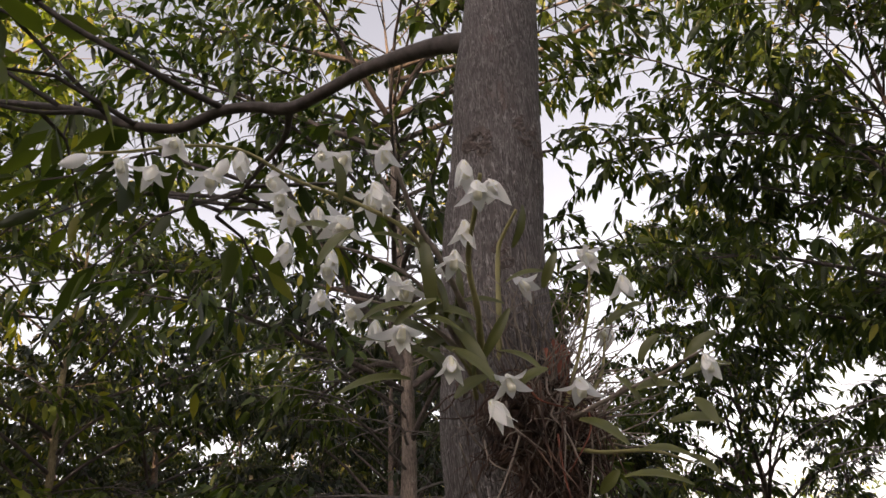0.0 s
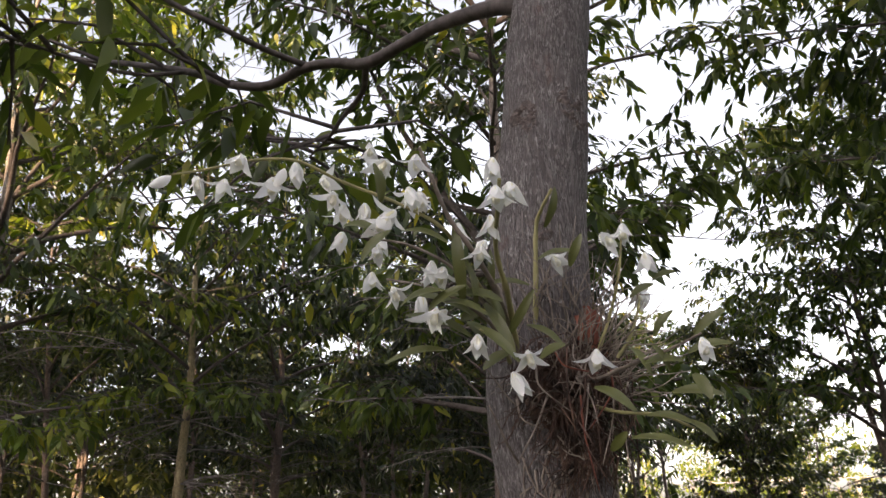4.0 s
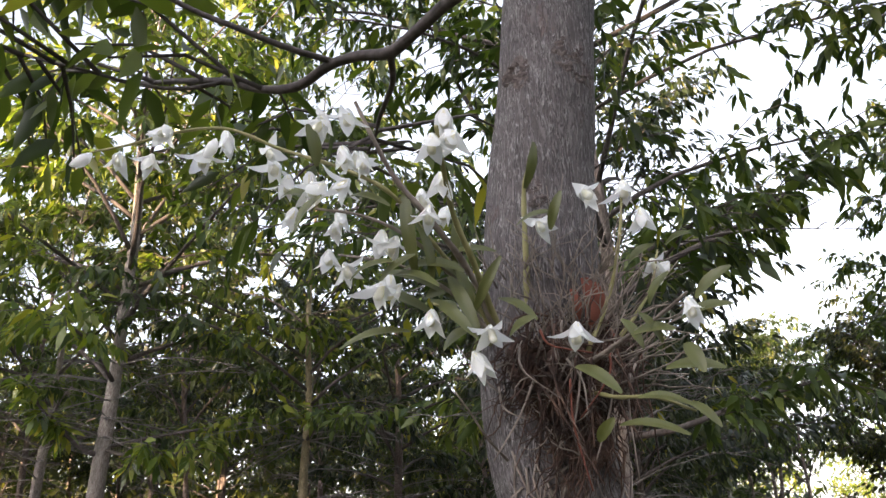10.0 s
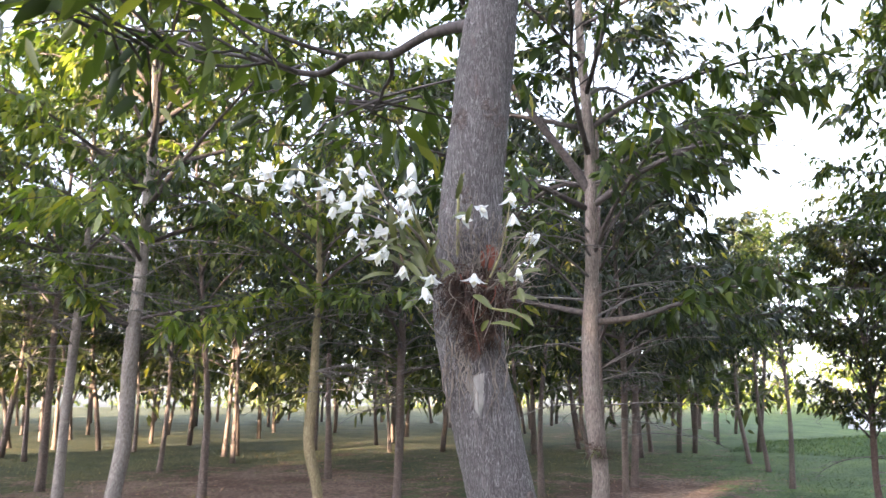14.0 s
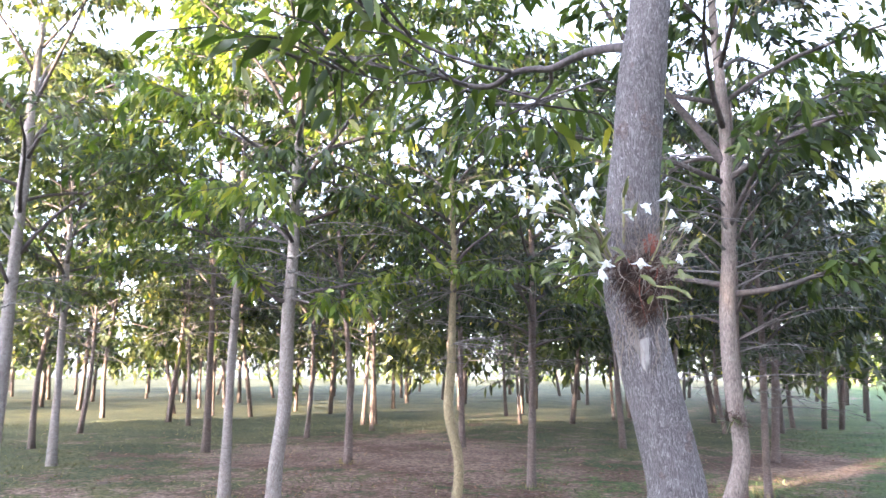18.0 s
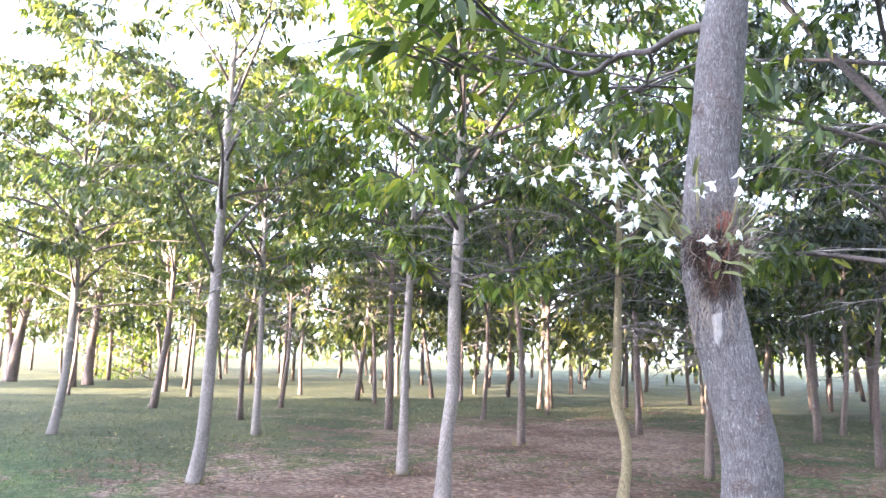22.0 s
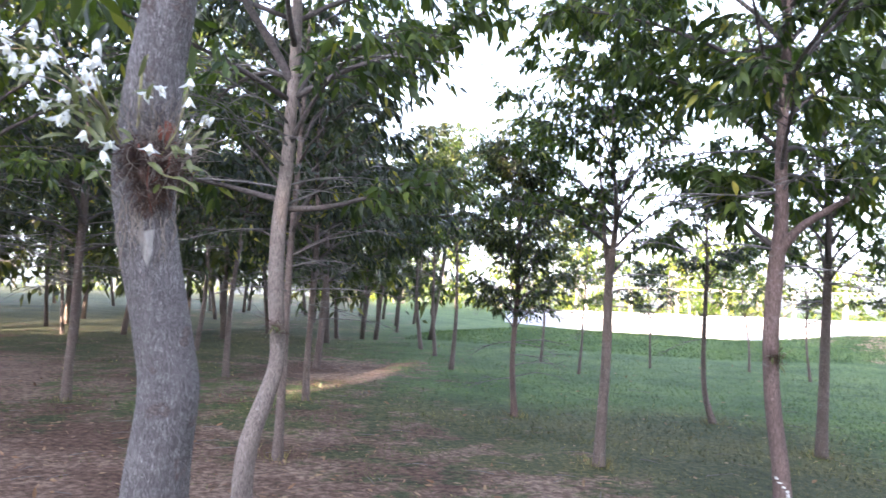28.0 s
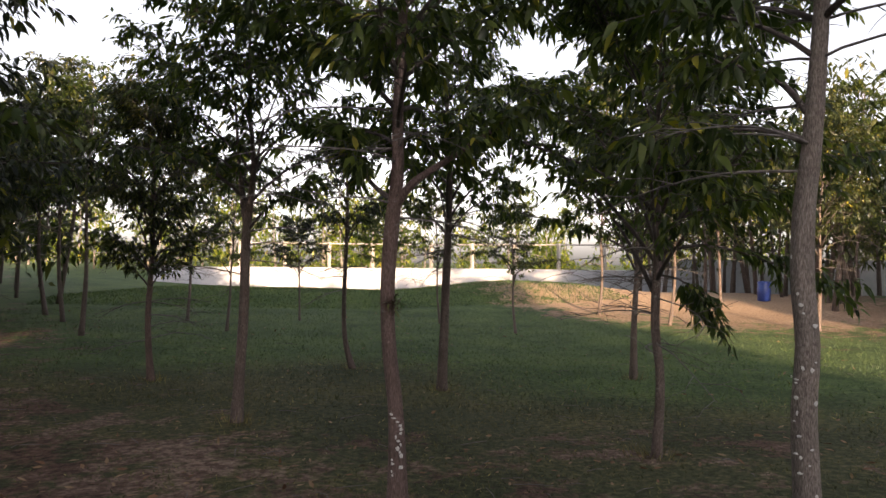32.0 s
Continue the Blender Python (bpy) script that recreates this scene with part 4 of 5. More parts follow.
for at, tilt in (((0.149, 0.833, 2.063), 70), ((0.222, 0.866, 2.078), 35)):
    b = child("flower_bud", bud_mesh(0.017, 0.0042), orchid, "closed white flower bud")
    b.matrix_basis = Matrix.Translation(Vector(at) - Vector(OBASE)) @ pose(0, 0, 0, 0, tilt, 10)

LONG_STEMS = [
    [(0.384, 1.000, 1.950), (0.368, 0.970, 1.987), (0.353, 0.940, 2.011), (0.338, 0.900, 2.032), (0.305, 0.890, 2.052), (0.261, 0.887, 2.073), (0.231, 0.867, 2.084), (0.200, 0.854, 2.081), (0.170, 0.843, 2.071), (0.148, 0.833, 2.064)],
    [(0.384, 1.000, 1.954), (0.375, 0.960, 1.991), (0.359, 0.920, 2.018), (0.342, 0.900, 2.042), (0.332, 0.880, 2.068), (0.325, 0.870, 2.088)],
    [(0.401, 1.035, 1.970), (0.405, 1.025, 2.017), (0.409, 1.015, 2.071), (0.415, 1.005, 2.085), (0.425, 0.99, 2.098)],
    [(0.447, 1.020, 1.939), (0.466, 1.030, 1.983), (0.479, 1.020, 2.024), (0.487, 1.020, 2.076)]]
SHORT_STEMS = [
    [(0.448, 1.020, 1.930), (0.474, 0.980, 1.935), (0.499, 0.940, 1.938), (0.517, 0.906, 1.942)],
    [(0.444, 1.020, 1.910), (0.465, 1.000, 1.901), (0.492, 0.970, 1.894), (0.514, 0.957, 1.882)],
    [(0.379, 1.000, 1.946), (0.373, 0.960, 1.955), (0.361, 0.920, 1.957)],
    [(0.380, 1.000, 1.954), (0.362, 0.960, 1.976), (0.327, 0.940, 1.996), (0.287, 0.930, 2.005)],
    [(0.385, 1.000, 1.958), (0.382, 0.950, 1.991), (0.376, 0.920, 2.019), (0.381, 0.880, 2.040), (0.384, 0.860, 2.052)],
    [(0.454, 1.030, 1.932), (0.482, 1.040, 1.966), (0.498, 1.070, 2.000), (0.506, 1.080, 2.032)],
    [(0.384, 1.000, 1.956), (0.358, 0.960, 1.994), (0.339, 0.930, 2.012), (0.309, 0.920, 2.028), (0.283, 0.900, 2.029)]]
for i, pts in enumerate(LONG_STEMS + SHORT_STEMS):
    path = curve_points(np.array(pts) - OBASE, 6 * len(pts))
    thick = 0.0028 if i in (1, 2, 8) else 0.0019
    rad = np.linspace(thick, thick * 0.45, len(path)) * (1 + 0.12 * np.sin(np.arange(len(path)) * 1.6))
    v, f = tube(path, rad, 7)
    child("cane", mesh_of("cane", v, f, CANE if i % 3 != 1 else DRY_CANE), orchid)


def orchid_leaf(a, b, wide, sag=0.0, twist=0.0):
    a, b = np.array(a) - OBASE, np.array(b) - OBASE
    d = b - a
    n = 8
    ln = np.linalg.norm(d)
    w = unit(np.cross(d, np.array([0.25 + twist, -0.75, 0.55])))
    up = unit(np.cross(w, d))
    verts, faces = [], []
    for i in range(n + 1):
        t = i / n
        half = wide / 2 * math.sin(math.pi * min(0.97, 0.06 + 0.9 * t)) ** 0.7
        c = a + d * t + up * 0.10 * ln * math.sin(math.pi * t) - np.array([0, 0, sag * ln * t * t])
        for k in (-1, -0.5, 0, 0.5, 1):
            verts.append(c + w * half * k + up * abs(k) * half * 0.28)
    for i in range(n):
        for k in range(4):
            q = i * 5 + k
            faces.append((q, q + 1, q + 6, q + 5))
    child("leaf", mesh_of("leaf", verts, faces, ORCHID_LEAF), orchid)


WEST_LEAVES = [
    ((0.293, 0.880, 2.050), (0.290, 0.870, 2.080)), ((0.279, 0.880, 2.004), (0.303, 0.870, 2.025)), ((0.305, 0.900, 2.033), (0.342, 0.890, 2.020)), ((0.262, 0.890, 2.037), (0.292, 0.880, 2.029)),
    ((0.349, 0.920, 1.978), (0.345, 0.910, 2.042)), ((0.357, 0.930, 1.976), (0.350, 0.920, 2.018)), ((0.322, 0.920, 1.974), (0.352, 0.910, 1.990)), ((0.334, 0.920, 1.980), (0.368, 0.910, 1.968)),
    ((0.364, 0.950, 2.000), (0.400, 0.940, 1.998)), ((0.381, 0.950, 1.958), (0.403, 0.940, 1.995))]
MID_LEAVES = [
    ((0.301, 0.920, 1.980), (0.336, 0.910, 1.990)), ((0.363, 0.950, 1.985), (0.386, 0.940, 1.943)), ((0.356, 0.930, 1.963), (0.389, 0.920, 1.933)), ((0.395, 0.960, 1.968), (0.423, 0.950, 1.948)),
    ((0.404, 0.950, 1.938), (0.424, 0.940, 1.947)), ((0.416, 0.980, 2.058), (0.427, 0.970, 2.094)), ((0.408, 0.980, 2.029), (0.440, 0.970, 2.034)), ((0.434, 0.970, 2.018), (0.445, 0.960, 2.043)),
    ((0.366, 0.955, 1.99), (0.37, 0.945, 2.03)), ((0.375, 0.96, 1.95), (0.368, 0.945, 1.995))]
EAST_LEAVES = [
    ((0.500, 0.950, 1.924), (0.488, 0.940, 1.944)), ((0.500, 0.950, 1.908), (0.534, 0.940, 1.904)), ((0.513, 0.930, 1.918), (0.521, 0.920, 1.899)), ((0.481, 0.960, 1.893), (0.513, 0.950, 1.888)),
    ((0.510, 0.957, 1.888), (0.527, 0.947, 1.872)), ((0.453, 0.970, 1.869), (0.465, 0.960, 1.884)), ((0.468, 0.960, 1.877), (0.509, 0.950, 1.870)), ((0.513, 0.940, 1.935), (0.543, 0.930, 1.942)),
    ((0.524, 0.960, 1.953), (0.547, 0.950, 1.971)), ((0.476, 0.970, 1.947), (0.488, 0.960, 1.926)), ((0.444, 0.960, 1.916), (0.472, 0.950, 1.898)), ((0.483, 0.950, 1.931), (0.509, 0.940, 1.932)),
    ((0.484, 1.000, 1.996), (0.503, 0.990, 2.006)), ((0.512, 1.050, 2.024), (0.532, 1.040, 2.030)), ((0.495, 0.97, 1.955), (0.51, 0.96, 1.975))]
for group in (WEST_LEAVES, MID_LEAVES, EAST_LEAVES):
    for a, b in group:
        orchid_leaf(a, b, orng.uniform(0.0065, 0.0100), orng.uniform(0, 0.1), orng.uniform(-0.5, 0.5))
for i in range(9):
    a = np.array([0.365 + orng.normal(0, 0.026), 0.955 + orng.normal(0, 0.012), 1.965 + orng.normal(0, 0.022)])
    orchid_leaf(a, a + np.array([orng.normal(-0.008, 0.02), -0.008, orng.normal(0.022, 0.018)]), orng.uniform(0.008, 0.012), orng.uniform(0, 0.15), orng.uniform(-0.6, 0.6))

# the matted root cushion, and the tangle of roots and dry canes round it
cushion, faces, M = [], [], 40
for i in range(15):
    t = i / 14
    z = 1.866 + 0.092 * t
    for k in range(M + 1):
        u = k / M
        a = radians(-62 + (u - 0.5) * (62 + 84 * t))
        bulge = math.sin(math.pi * t ** 1.7) ** 0.7 * math.sin(math.pi * u) ** 0.5
        lump = noise.noise(Vector((u * 9, t * 5, 3.1))) + 0.6 * noise.noise(Vector((u * 26, t * 13, 9.0)))
        r = 0.046 + bulge * (0.018 + 0.007 * t + 0.011 * lump)
        cushion.append(np.array([0.408 + math.cos(a) * r, 1.08 + math.sin(a) * r, z + 0.010 * noise.noise(Vector((u * 7, 4, t)))]) - OBASE)
for i in range(14):
    for k in range(M):
        q = i * (M + 1) + k
        faces.append((q, q + 1, q + M + 2, q + M + 1))
child("root_mat", mesh_of("root_mat", cushion, faces, ROOT), orchid, "dense dark mat of old roots")
strands, pale_strands = [], []
for i in range(620):
    z = 1.968 - 0.098 * orng.random() ** 1.2
    a = orng.normal(-61, 27 * min(1.0, max(0.42, (z - 1.845) / 0.09)))
    ca, sa = math.cos(radians(a)), math.sin(radians(a))
    p = np.array([0.407 + ca * 0.066, 1.08 + sa * 0.066, z])
    path = [p]
    w = unit(np.array([orng.normal(0, 0.55), orng.normal(0, 0.25), orng.normal(-0.9, 0.6)]))
    for k in range(6):
        p = p + w * orng.uniform(0.004, 0.012)
        q = p[:2] - np.array([0.407, 1.08])
        full = float(np.clip((p[2] - 1.83) / 0.09, 0, 1))
        reach = np.clip(np.linalg.norm(q), 0.055, 0.057 + 0.030 * full)
        p[:2] = np.array([0.407, 1.08]) + q / np.linalg.norm(q) * reach
        path.append(p.copy())
        w = unit(w + orng.normal(size=3) * 0.42)
    (pale_strands if i % 9 == 0 else strands).append(tube(np.array(path) - OBASE, np.linspace(0.0010, 0.0003, 7) * orng.uniform(0.4, 1.1), 4))
tagged(child("root_tangle", mesh_of("root_tangle", *joined(strands), ROOT), orchid, "tangle of dry brown roots"), kind="stuff")
strands = pale_strands
for i in range(44):
    a = orng.normal(-45, 26)
    ca, sa = math.cos(radians(a)), math.sin(radians(a))
    p = np.array([0.408 + ca * 0.064, 1.08 + sa * 0.064, orng.uniform(1.905, 1.97)])
    w = unit(np.array([ca * 0.7 + orng.normal(0, 0.4), sa * 0.5, orng.uniform(-0.2, 1.0)]))
    path = [p]
    for k in range(4):
        path.append(path[-1] + w * orng.uniform(0.008, 0.024))
        w = unit(w + orng.normal(size=3) * 0.22)
    strands.append(tube(np.array(path) - OBASE, np.linspace(0.0009, 0.0004, 5), 4))
for i in range(125):
    a = orng.normal(-52, 34)
    ca, sa = math.cos(radians(a)), math.sin(radians(a))
    p = np.array([0.408 + ca * 0.062, 1.08 + sa * 0.062, orng.uniform(1.915, 2.01)])
    w = unit(np.array([ca * 0.35 + orng.normal(0, 0.4), sa * 0.3 + orng.normal(0, 0.2), orng.uniform(0.1, 1.0)]))
    path = [p]
    for k in range(4):
        path.append(path[-1] + w * orng.uniform(0.006, 0.022))
        w = unit(w + orng.normal(size=3) * 0.3)
    strands.append(tube(np.array(path) - OBASE, np.linspace(0.0007, 0.0003, 5), 4))
tagged(child("stem_tangle", mesh_of("stem_tangle", *joined(strands), DRY_CANE), orchid, "bare grey dead stems"), kind="stuff")
strands = []
for i in range(26):
    a = orng.normal(-84, 40)
    z = orng.uniform(1.80, 1.88)
    path = []
    for k in range(6):
        rr = 0.0525 + 0.0015 * orng.random()
        path.append(np.array([0.412 + 0.008 * (1.85 - z) / 0.1 + math.cos(radians(a)) * rr, 1.08 + math.sin(radians(a)) * rr, z]))
        z -= orng.uniform(0.006, 0.022)
        a += orng.normal(0, 7)
    strands.append(tube(np.array(path) - OBASE, np.linspace(0.0011, 0.0005, 6), 4))
tagged(child("clinging_rootwork", mesh_of("clinging_rootwork", *joined(strands), DRY_CANE), orchid, "pale roots clinging to the bark"), kind="stuff")
for a, z0, z1, w in ((-46, 1.952, 2.000, 0.0078), (-31, 1.926, 1.968, 0.0072), (-58, 1.962, 1.990, 0.004), (-38, 1.972, 1.998, 0.005)):
    verts, faces = [], []
    for i in range(7):
        t = i / 6
        z = z0 + (z1 - z0) * t
        c = np.array([0.407 + math.cos(radians(a)) * (0.060 + 0.006 * math.sin(3 * t)), 1.08 + math.sin(radians(a)) * (0.060 + 0.006 * math.sin(3 * t)), z]) - OBASE
        s = np.array([-math.sin(radians(a)), math.cos(radians(a)), 0]) * w * (0.4 + 0.6 * math.sin(math.pi * (0.15 + 0.7 * t)))
        o = np.array([math.cos(radians(a)), math.sin(radians(a)), 0]) * 0.003
        verts += [c - s, c + o, c + s]
    for i in range(6):
        for k in range(2):
            q = i * 3 + k
            faces.append((q, q + 1, q + 4, q + 3))
    child("husk", mesh_of("husk", verts, faces, HUSK), orchid, "rust-red dry sheath")
for i in range(34):
    a = orng.normal(-62, 22)
    ca, sa = math.cos(radians(a)), math.sin(radians(a))
    r = orng.uniform(0.074, 0.088)
    p = np.array([0.408 + ca * r, 1.08 + sa * r, orng.uniform(1.915, 1.96)])
    w = unit(np.array([orng.normal(0, 0.25), -0.15, -1.0]))
    reach = orng.uniform(0.7, 1.7)
    path = curve_points([p, p + w * 0.02 * reach, p + w * 0.044 * reach + orng.normal(size=3) * 0.010], 8) - OBASE
    child("old_cane", mesh_of("old_cane", *tube(path, np.linspace(0.0010, 0.0005, 8), 6), HUSK if i % 13 == 0 else DRY_CANE if i % 5 in (1, 3) else ROOT), orchid)
path = curve_points(np.array([(0.380, 1.030, 1.866), (0.373, 1.000, 1.879), (0.367, 0.980, 1.894), (0.362, 0.960, 1.906)]) - OBASE, 16)
child("bare_twig", mesh_of("bare_twig", *tube(path, np.linspace(0.0012, 0.0006, 16), 5), DRY_CANE), orchid)


# ---- knots and scars of the host trunk ----
def knot(at, out, size, mat, name="knot"):
    """A flaking, broken patch of bark round a dark hollow, facing out."""
    at, out = np.array(at), unit(np.array(out, float))
    s = unit(np.cross(out, [0, 0, 1.0]))
    u = np.cross(s, out)
    verts, faces, n = [], [], 36
    rings = [(1.75, -0.30), (1.5, -0.02), (1.3, 0.03), (1.1, 0.10), (0.92, 0.13), (0.74, 0.16), (0.58, 0.06), (0.42, -0.10), (0.2, -0.22)]
    for r, h in rings:
        for k in range(n):
            a = 2 * math.pi * k / n
            q = Vector((r * math.cos(a) * 2.6, r * math.sin(a) * 4.2, size * 700))
            rr = r * size * (1 + 0.35 * noise.noise(Vector((math.cos(a) * 1.4, math.sin(a) * 1.4, size * 900))))
            hh = h + 0.30 * noise.noise(q) * (r < 1.6) + 0.16 * noise.noise(q * 2.7)
            verts.append(at + s * rr * math.cos(a) + u * rr * 0.85 * math.sin(a) + out * (hh * size * 0.85 - 0.25 * (rr * math.cos(a)) ** 2 / 0.05 - 0.0006))
    for j in range(len(rings) - 1):
        for k in range(n):
            faces.append((j * n + k, j * n + (k + 1) % n, (j + 1) * n + (k + 1) % n, (j + 1) * n + k))
    faces.append(tuple((len(rings) - 1) * n + k for k in range(n)))
    b = np.array(host.location)
    child(name, mesh_of(name, [v - b for v in verts], faces, mat, False), host, "flaking bark round an old branch scar")


def trunk_knot(angle, z, size):
    x = np.interp(z, [1.2, 1.54, 1.65, 1.75, 1.86, 1.97, 2.17, 2.30, 2.42], [0.448, 0.467, 0.451, 0.428, 0.408, 0.405, 0.422, 0.436, 0.452])
    r = np.interp(z, [1.2, 1.54, 1.75, 1.97, 2.17, 2.42], [0.056, 0.0505, 0.0487, 0.0515, 0.0465, 0.041])
    c, s = math.cos(radians(angle)), math.sin(radians(angle))
    knot((x + c * r, 1.08 + s * r, z), (c, s, 0.05), size, BARK_FLAKED)


for angle, z, size in ((-86, 1.521, 0.010), (-112, 1.512, 0.006), (-25, 1.647, 0.006), (-100, 1.584, 0.004), (-116, 2.204, 0.0095), (-108, 2.19, 0.006), (-52, 2.222, 0.011), (-38, 2.20, 0.012), (-60, 2.19, 0.006), (-92, 2.085, 0.006), (-84, 2.07, 0.005), (-150, 1.765, 0.006), (-20, 1.50, 0.008), (-35, 1.63, 0.006), (-160, 2.30, 0.008)):
    trunk_knot(angle, z, size)
PATCH = plain("bare_pale_wood", [(0.12, 0.105, 0.098), (0.22, 0.20, 0.185), (0.32, 0.295, 0.275)], 120, 0.9, 0.003, (1, 1, 0.25))
verts, faces = [], []
for i in range(13):
    t = i / 12
    for k in range(9):
        rag = noise.noise(Vector((t * 7, (k > 4) * 5.0, 2.2))) * 3.0
        a = radians(-88 + 3 * t + (k - 4) / 4 * max(1.0, (21 - 19 * t) + rag))
        r = 0.0508 + 0.0016 * (1 - abs(k - 4) / 4 * 2.2) + 0.0010 * noise.noise(Vector((k * 1.7, t * 6, 1)))
        verts.append((0.420 + 0.010 * t + math.cos(a) * r - host.location[0], 1.08 + math.sin(a) * r - host.location[1], 1.815 - 0.062 * t + 0.006 * noise.noise(Vector((k * 2.3, i < 1, 5))) * (i < 2)))
for i in range(12):
    for k in range(8):
        q = i * 9 + k
        faces.append((q, q + 1, q + 10, q + 9))
child("bare_patch", mesh_of("bare_patch", verts, faces, PATCH), host, "pale patch of bared wood")


# ---- small epiphytes on the neighbouring trunks ----
def epiphyte(at, seed, label):
    r = np.random.default_rng(seed)
    ob = thing("small_epiphyte", at, label, "epiphyte")
    n = 16
    pos = r.normal(size=(n, 3)) * np.array([0.03, 0.02, 0.015])
    way = np.stack([r.normal(0, 1, n), r.normal(-0.6, 0.4, n), r.normal(0.1, 0.5, n)], 1)
    ln = r.uniform(0.04, 0.09, n)
    tagged(child("foliage", leaves_mesh("foliage", pos, way, np.tile([0, 0, 1.0], (n, 1)), ln, ln * 0.22, ORCHID_LEAF, True), ob), kind="stuff")
    st = []
    for i in range(26):
        p = np.array([r.normal(0, 0.03), 0.0, r.normal(0, 0.012)])
        st.append(tube(np.array([p, p + r.normal(size=3) * 0.03, p + r.normal(size=3) * 0.05]), [0.002, 0.0015, 0.001], 4))
    tagged(child("root_tangle", mesh_of("root_tangle", *joined(st), ROOT), ob), kind="stuff")


epiphyte((0.245, 4.36, 1.52), 5, "small young epiphyte tied on a brown trunk")
epiphyte((3.33, 4.155, 1.43), 6, "tiny leafy epiphyte on a reddish trunk")


# ---- low woods: trees joined into one object ----
def woods(name, places, seed, leaf_mat, bark_mat, label, leaves=330, leaf=0.34, crown=(1.9, 6.2), spread=1.9, gap=None):
    r = np.random.default_rng(seed)
    tubes, P, W, U, L = [], [], [], [], []
    for x, y, k in places:
        z = float(ground_z(x, y))
        h = crown[1] * k * r.uniform(0.85, 1.15)
        lo = crown[0] * k * r.uniform(0.85, 1.2)
        lean = r.normal(0, 0.05, 2)
        tubes.append(tube([(x, y, z - 0.1), (x + lean[0] * 2, y + lean[1] * 2, z + 1.2), (x + lean[0] * 4, y + lean[1] * 5, z + 2.6), (x + lean[0] * 6, y + lean[1] * 6, z + h * 0.9)], np.array([0.09, 0.075, 0.06, 0.02]) * k, 6))
        for j in range(5):
            a, q = r.uniform(0, 6.28), r.uniform(0.35, 0.8)
            c = np.array([x + lean[0] * 4, y + lean[1] * 4, z + lo + (h - lo) * (q - 0.35)])
            e = c + np.array([math.cos(a) * spread * 0.7, math.sin(a) * spread * 0.7, 0.5])
            tubes.append(tube([c, (c + e) / 2 + np.array([0, 0, 0.1]), e], [0.03, 0.02, 0.008], 4))
        n = int(leaves * r.uniform(0.8, 1.2))
        m = 34
        cz = r.random(m)
        rad = spread * k * np.sqrt(r.random(m)) * (1 - 0.55 * cz)
        ang = r.uniform(0, 6.28, m)
        centres = np.stack([x + np.cos(ang) * rad, y + np.sin(ang) * rad, z + lo + (h - lo) * cz], 1)
        pick = r.integers(0, m, n)
        P.append(centres[pick] + r.normal(size=(n, 3)) * np.array([0.30, 0.30, 0.24]))
        W.append(r.normal(size=(n, 3)) * np.array([0.6, 0.6, 0.4]) + np.array([0, 0, -0.5]))
        U.append(r.normal(size=(n, 3)) * 0.6 + np.array([0, 0, 1.0]))
        L.append(leaf * r.uniform(0.6, 1.2, n))
    P, W, U, L = (np.concatenate(q) for q in (P, W, U, L))
    if gap:
        # a hole cut in the canopy, in line with the low sun, to let a streak through
        across, near, far, wide = gap
        q, s = P[:, 0] * 0.93 - P[:, 1] * 0.36, P[:, 0] * 0.36 + P[:, 1] * 0.93
        slope = math.tan(SUN_ELEVATION)
        keep = (np.abs(q - across) > wide) | (P[:, 2] < (near - s) * slope - 0.5) | (P[:, 2] > (far - s) * slope + 0.9)
        P, W, U, L = P[keep], W[keep], U[keep], L[keep]
    ob = thing(name, (0, 0, 0), label, "woods", kind="stuff")
    tagged(child("trunks", mesh_of("trunks", *joined(tubes), bark_mat), ob), kind="stuff")
    tagged(child("foliage", leaves_mesh("foliage", P, W, U, L, L * r.uniform(0.28, 0.44, len(L)), leaf_mat, far=True), ob), kind="stuff")


wr = np.random.default_rng(8)
ahead = []
for i in range(-19, 3):
    for j in range(4, 16):
        x, y = i * 3.3 + wr.normal(0, 0.45) + 1.2 * (j % 2), j * 3.6 + wr.normal(0, 0.45)
        d, yaw = math.hypot(x, y), math.degrees(math.atan2(-x, y))
        if 21 < d < 46 and -4 < yaw < 80 and not (yaw > 50 and d < 25):
            ahead.append((x, y, wr.uniform(0.85, 1.1)))
for x, y in ((2.9, 25.0), (1.2, 31.5), (3.0, 36.0), (0.6, 24.6)):
    ahead.append((x, y, wr.uniform(0.8, 1.0)))
woods("far_plantation_woods", ahead, 9, LEAF_FAR, BARK_BROWN, "rows of slender plantation trees receding into shade", 540, 0.42, (1.75, 6.4), 2.1)
beyond = []
for i in range(85):
    a, d = radians(wr.uniform(-80, -2)), wr.uniform(66, 110)
    beyond.append((-math.sin(a) * d, math.cos(a) * d, wr.uniform(0.8, 1.45)))
for i in range(150):
    a, d = radians(wr.uniform(-8, 110)), wr.uniform(105, 210)
    beyond.append((-math.sin(a) * d, math.cos(a) * d, wr.uniform(1.0, 1.6)))
# the bright leaf colour helps these far crowns look sunlit
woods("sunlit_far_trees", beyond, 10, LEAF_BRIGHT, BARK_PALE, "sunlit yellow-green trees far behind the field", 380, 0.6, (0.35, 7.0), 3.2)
east = []
for i in range(95):
    a, d = radians(wr.uniform(-82, -47)), wr.uniform(26, 42)
    x, y = -math.sin(a) * d, math.cos(a) * d
    if x * 0.93 - y * 0.36 > 17:
        east.append((x, y, wr.uniform(0.9, 1.3)))
woods("east_woods", east, 12, LEAF_FAR, BARK_BROWN, "reddish trunks and olive crowns at the field's edge", 420, 0.30, (1.7, 6.4))
# unseen trees added behind the camera; their outsize leaves block the low sun
behind = []
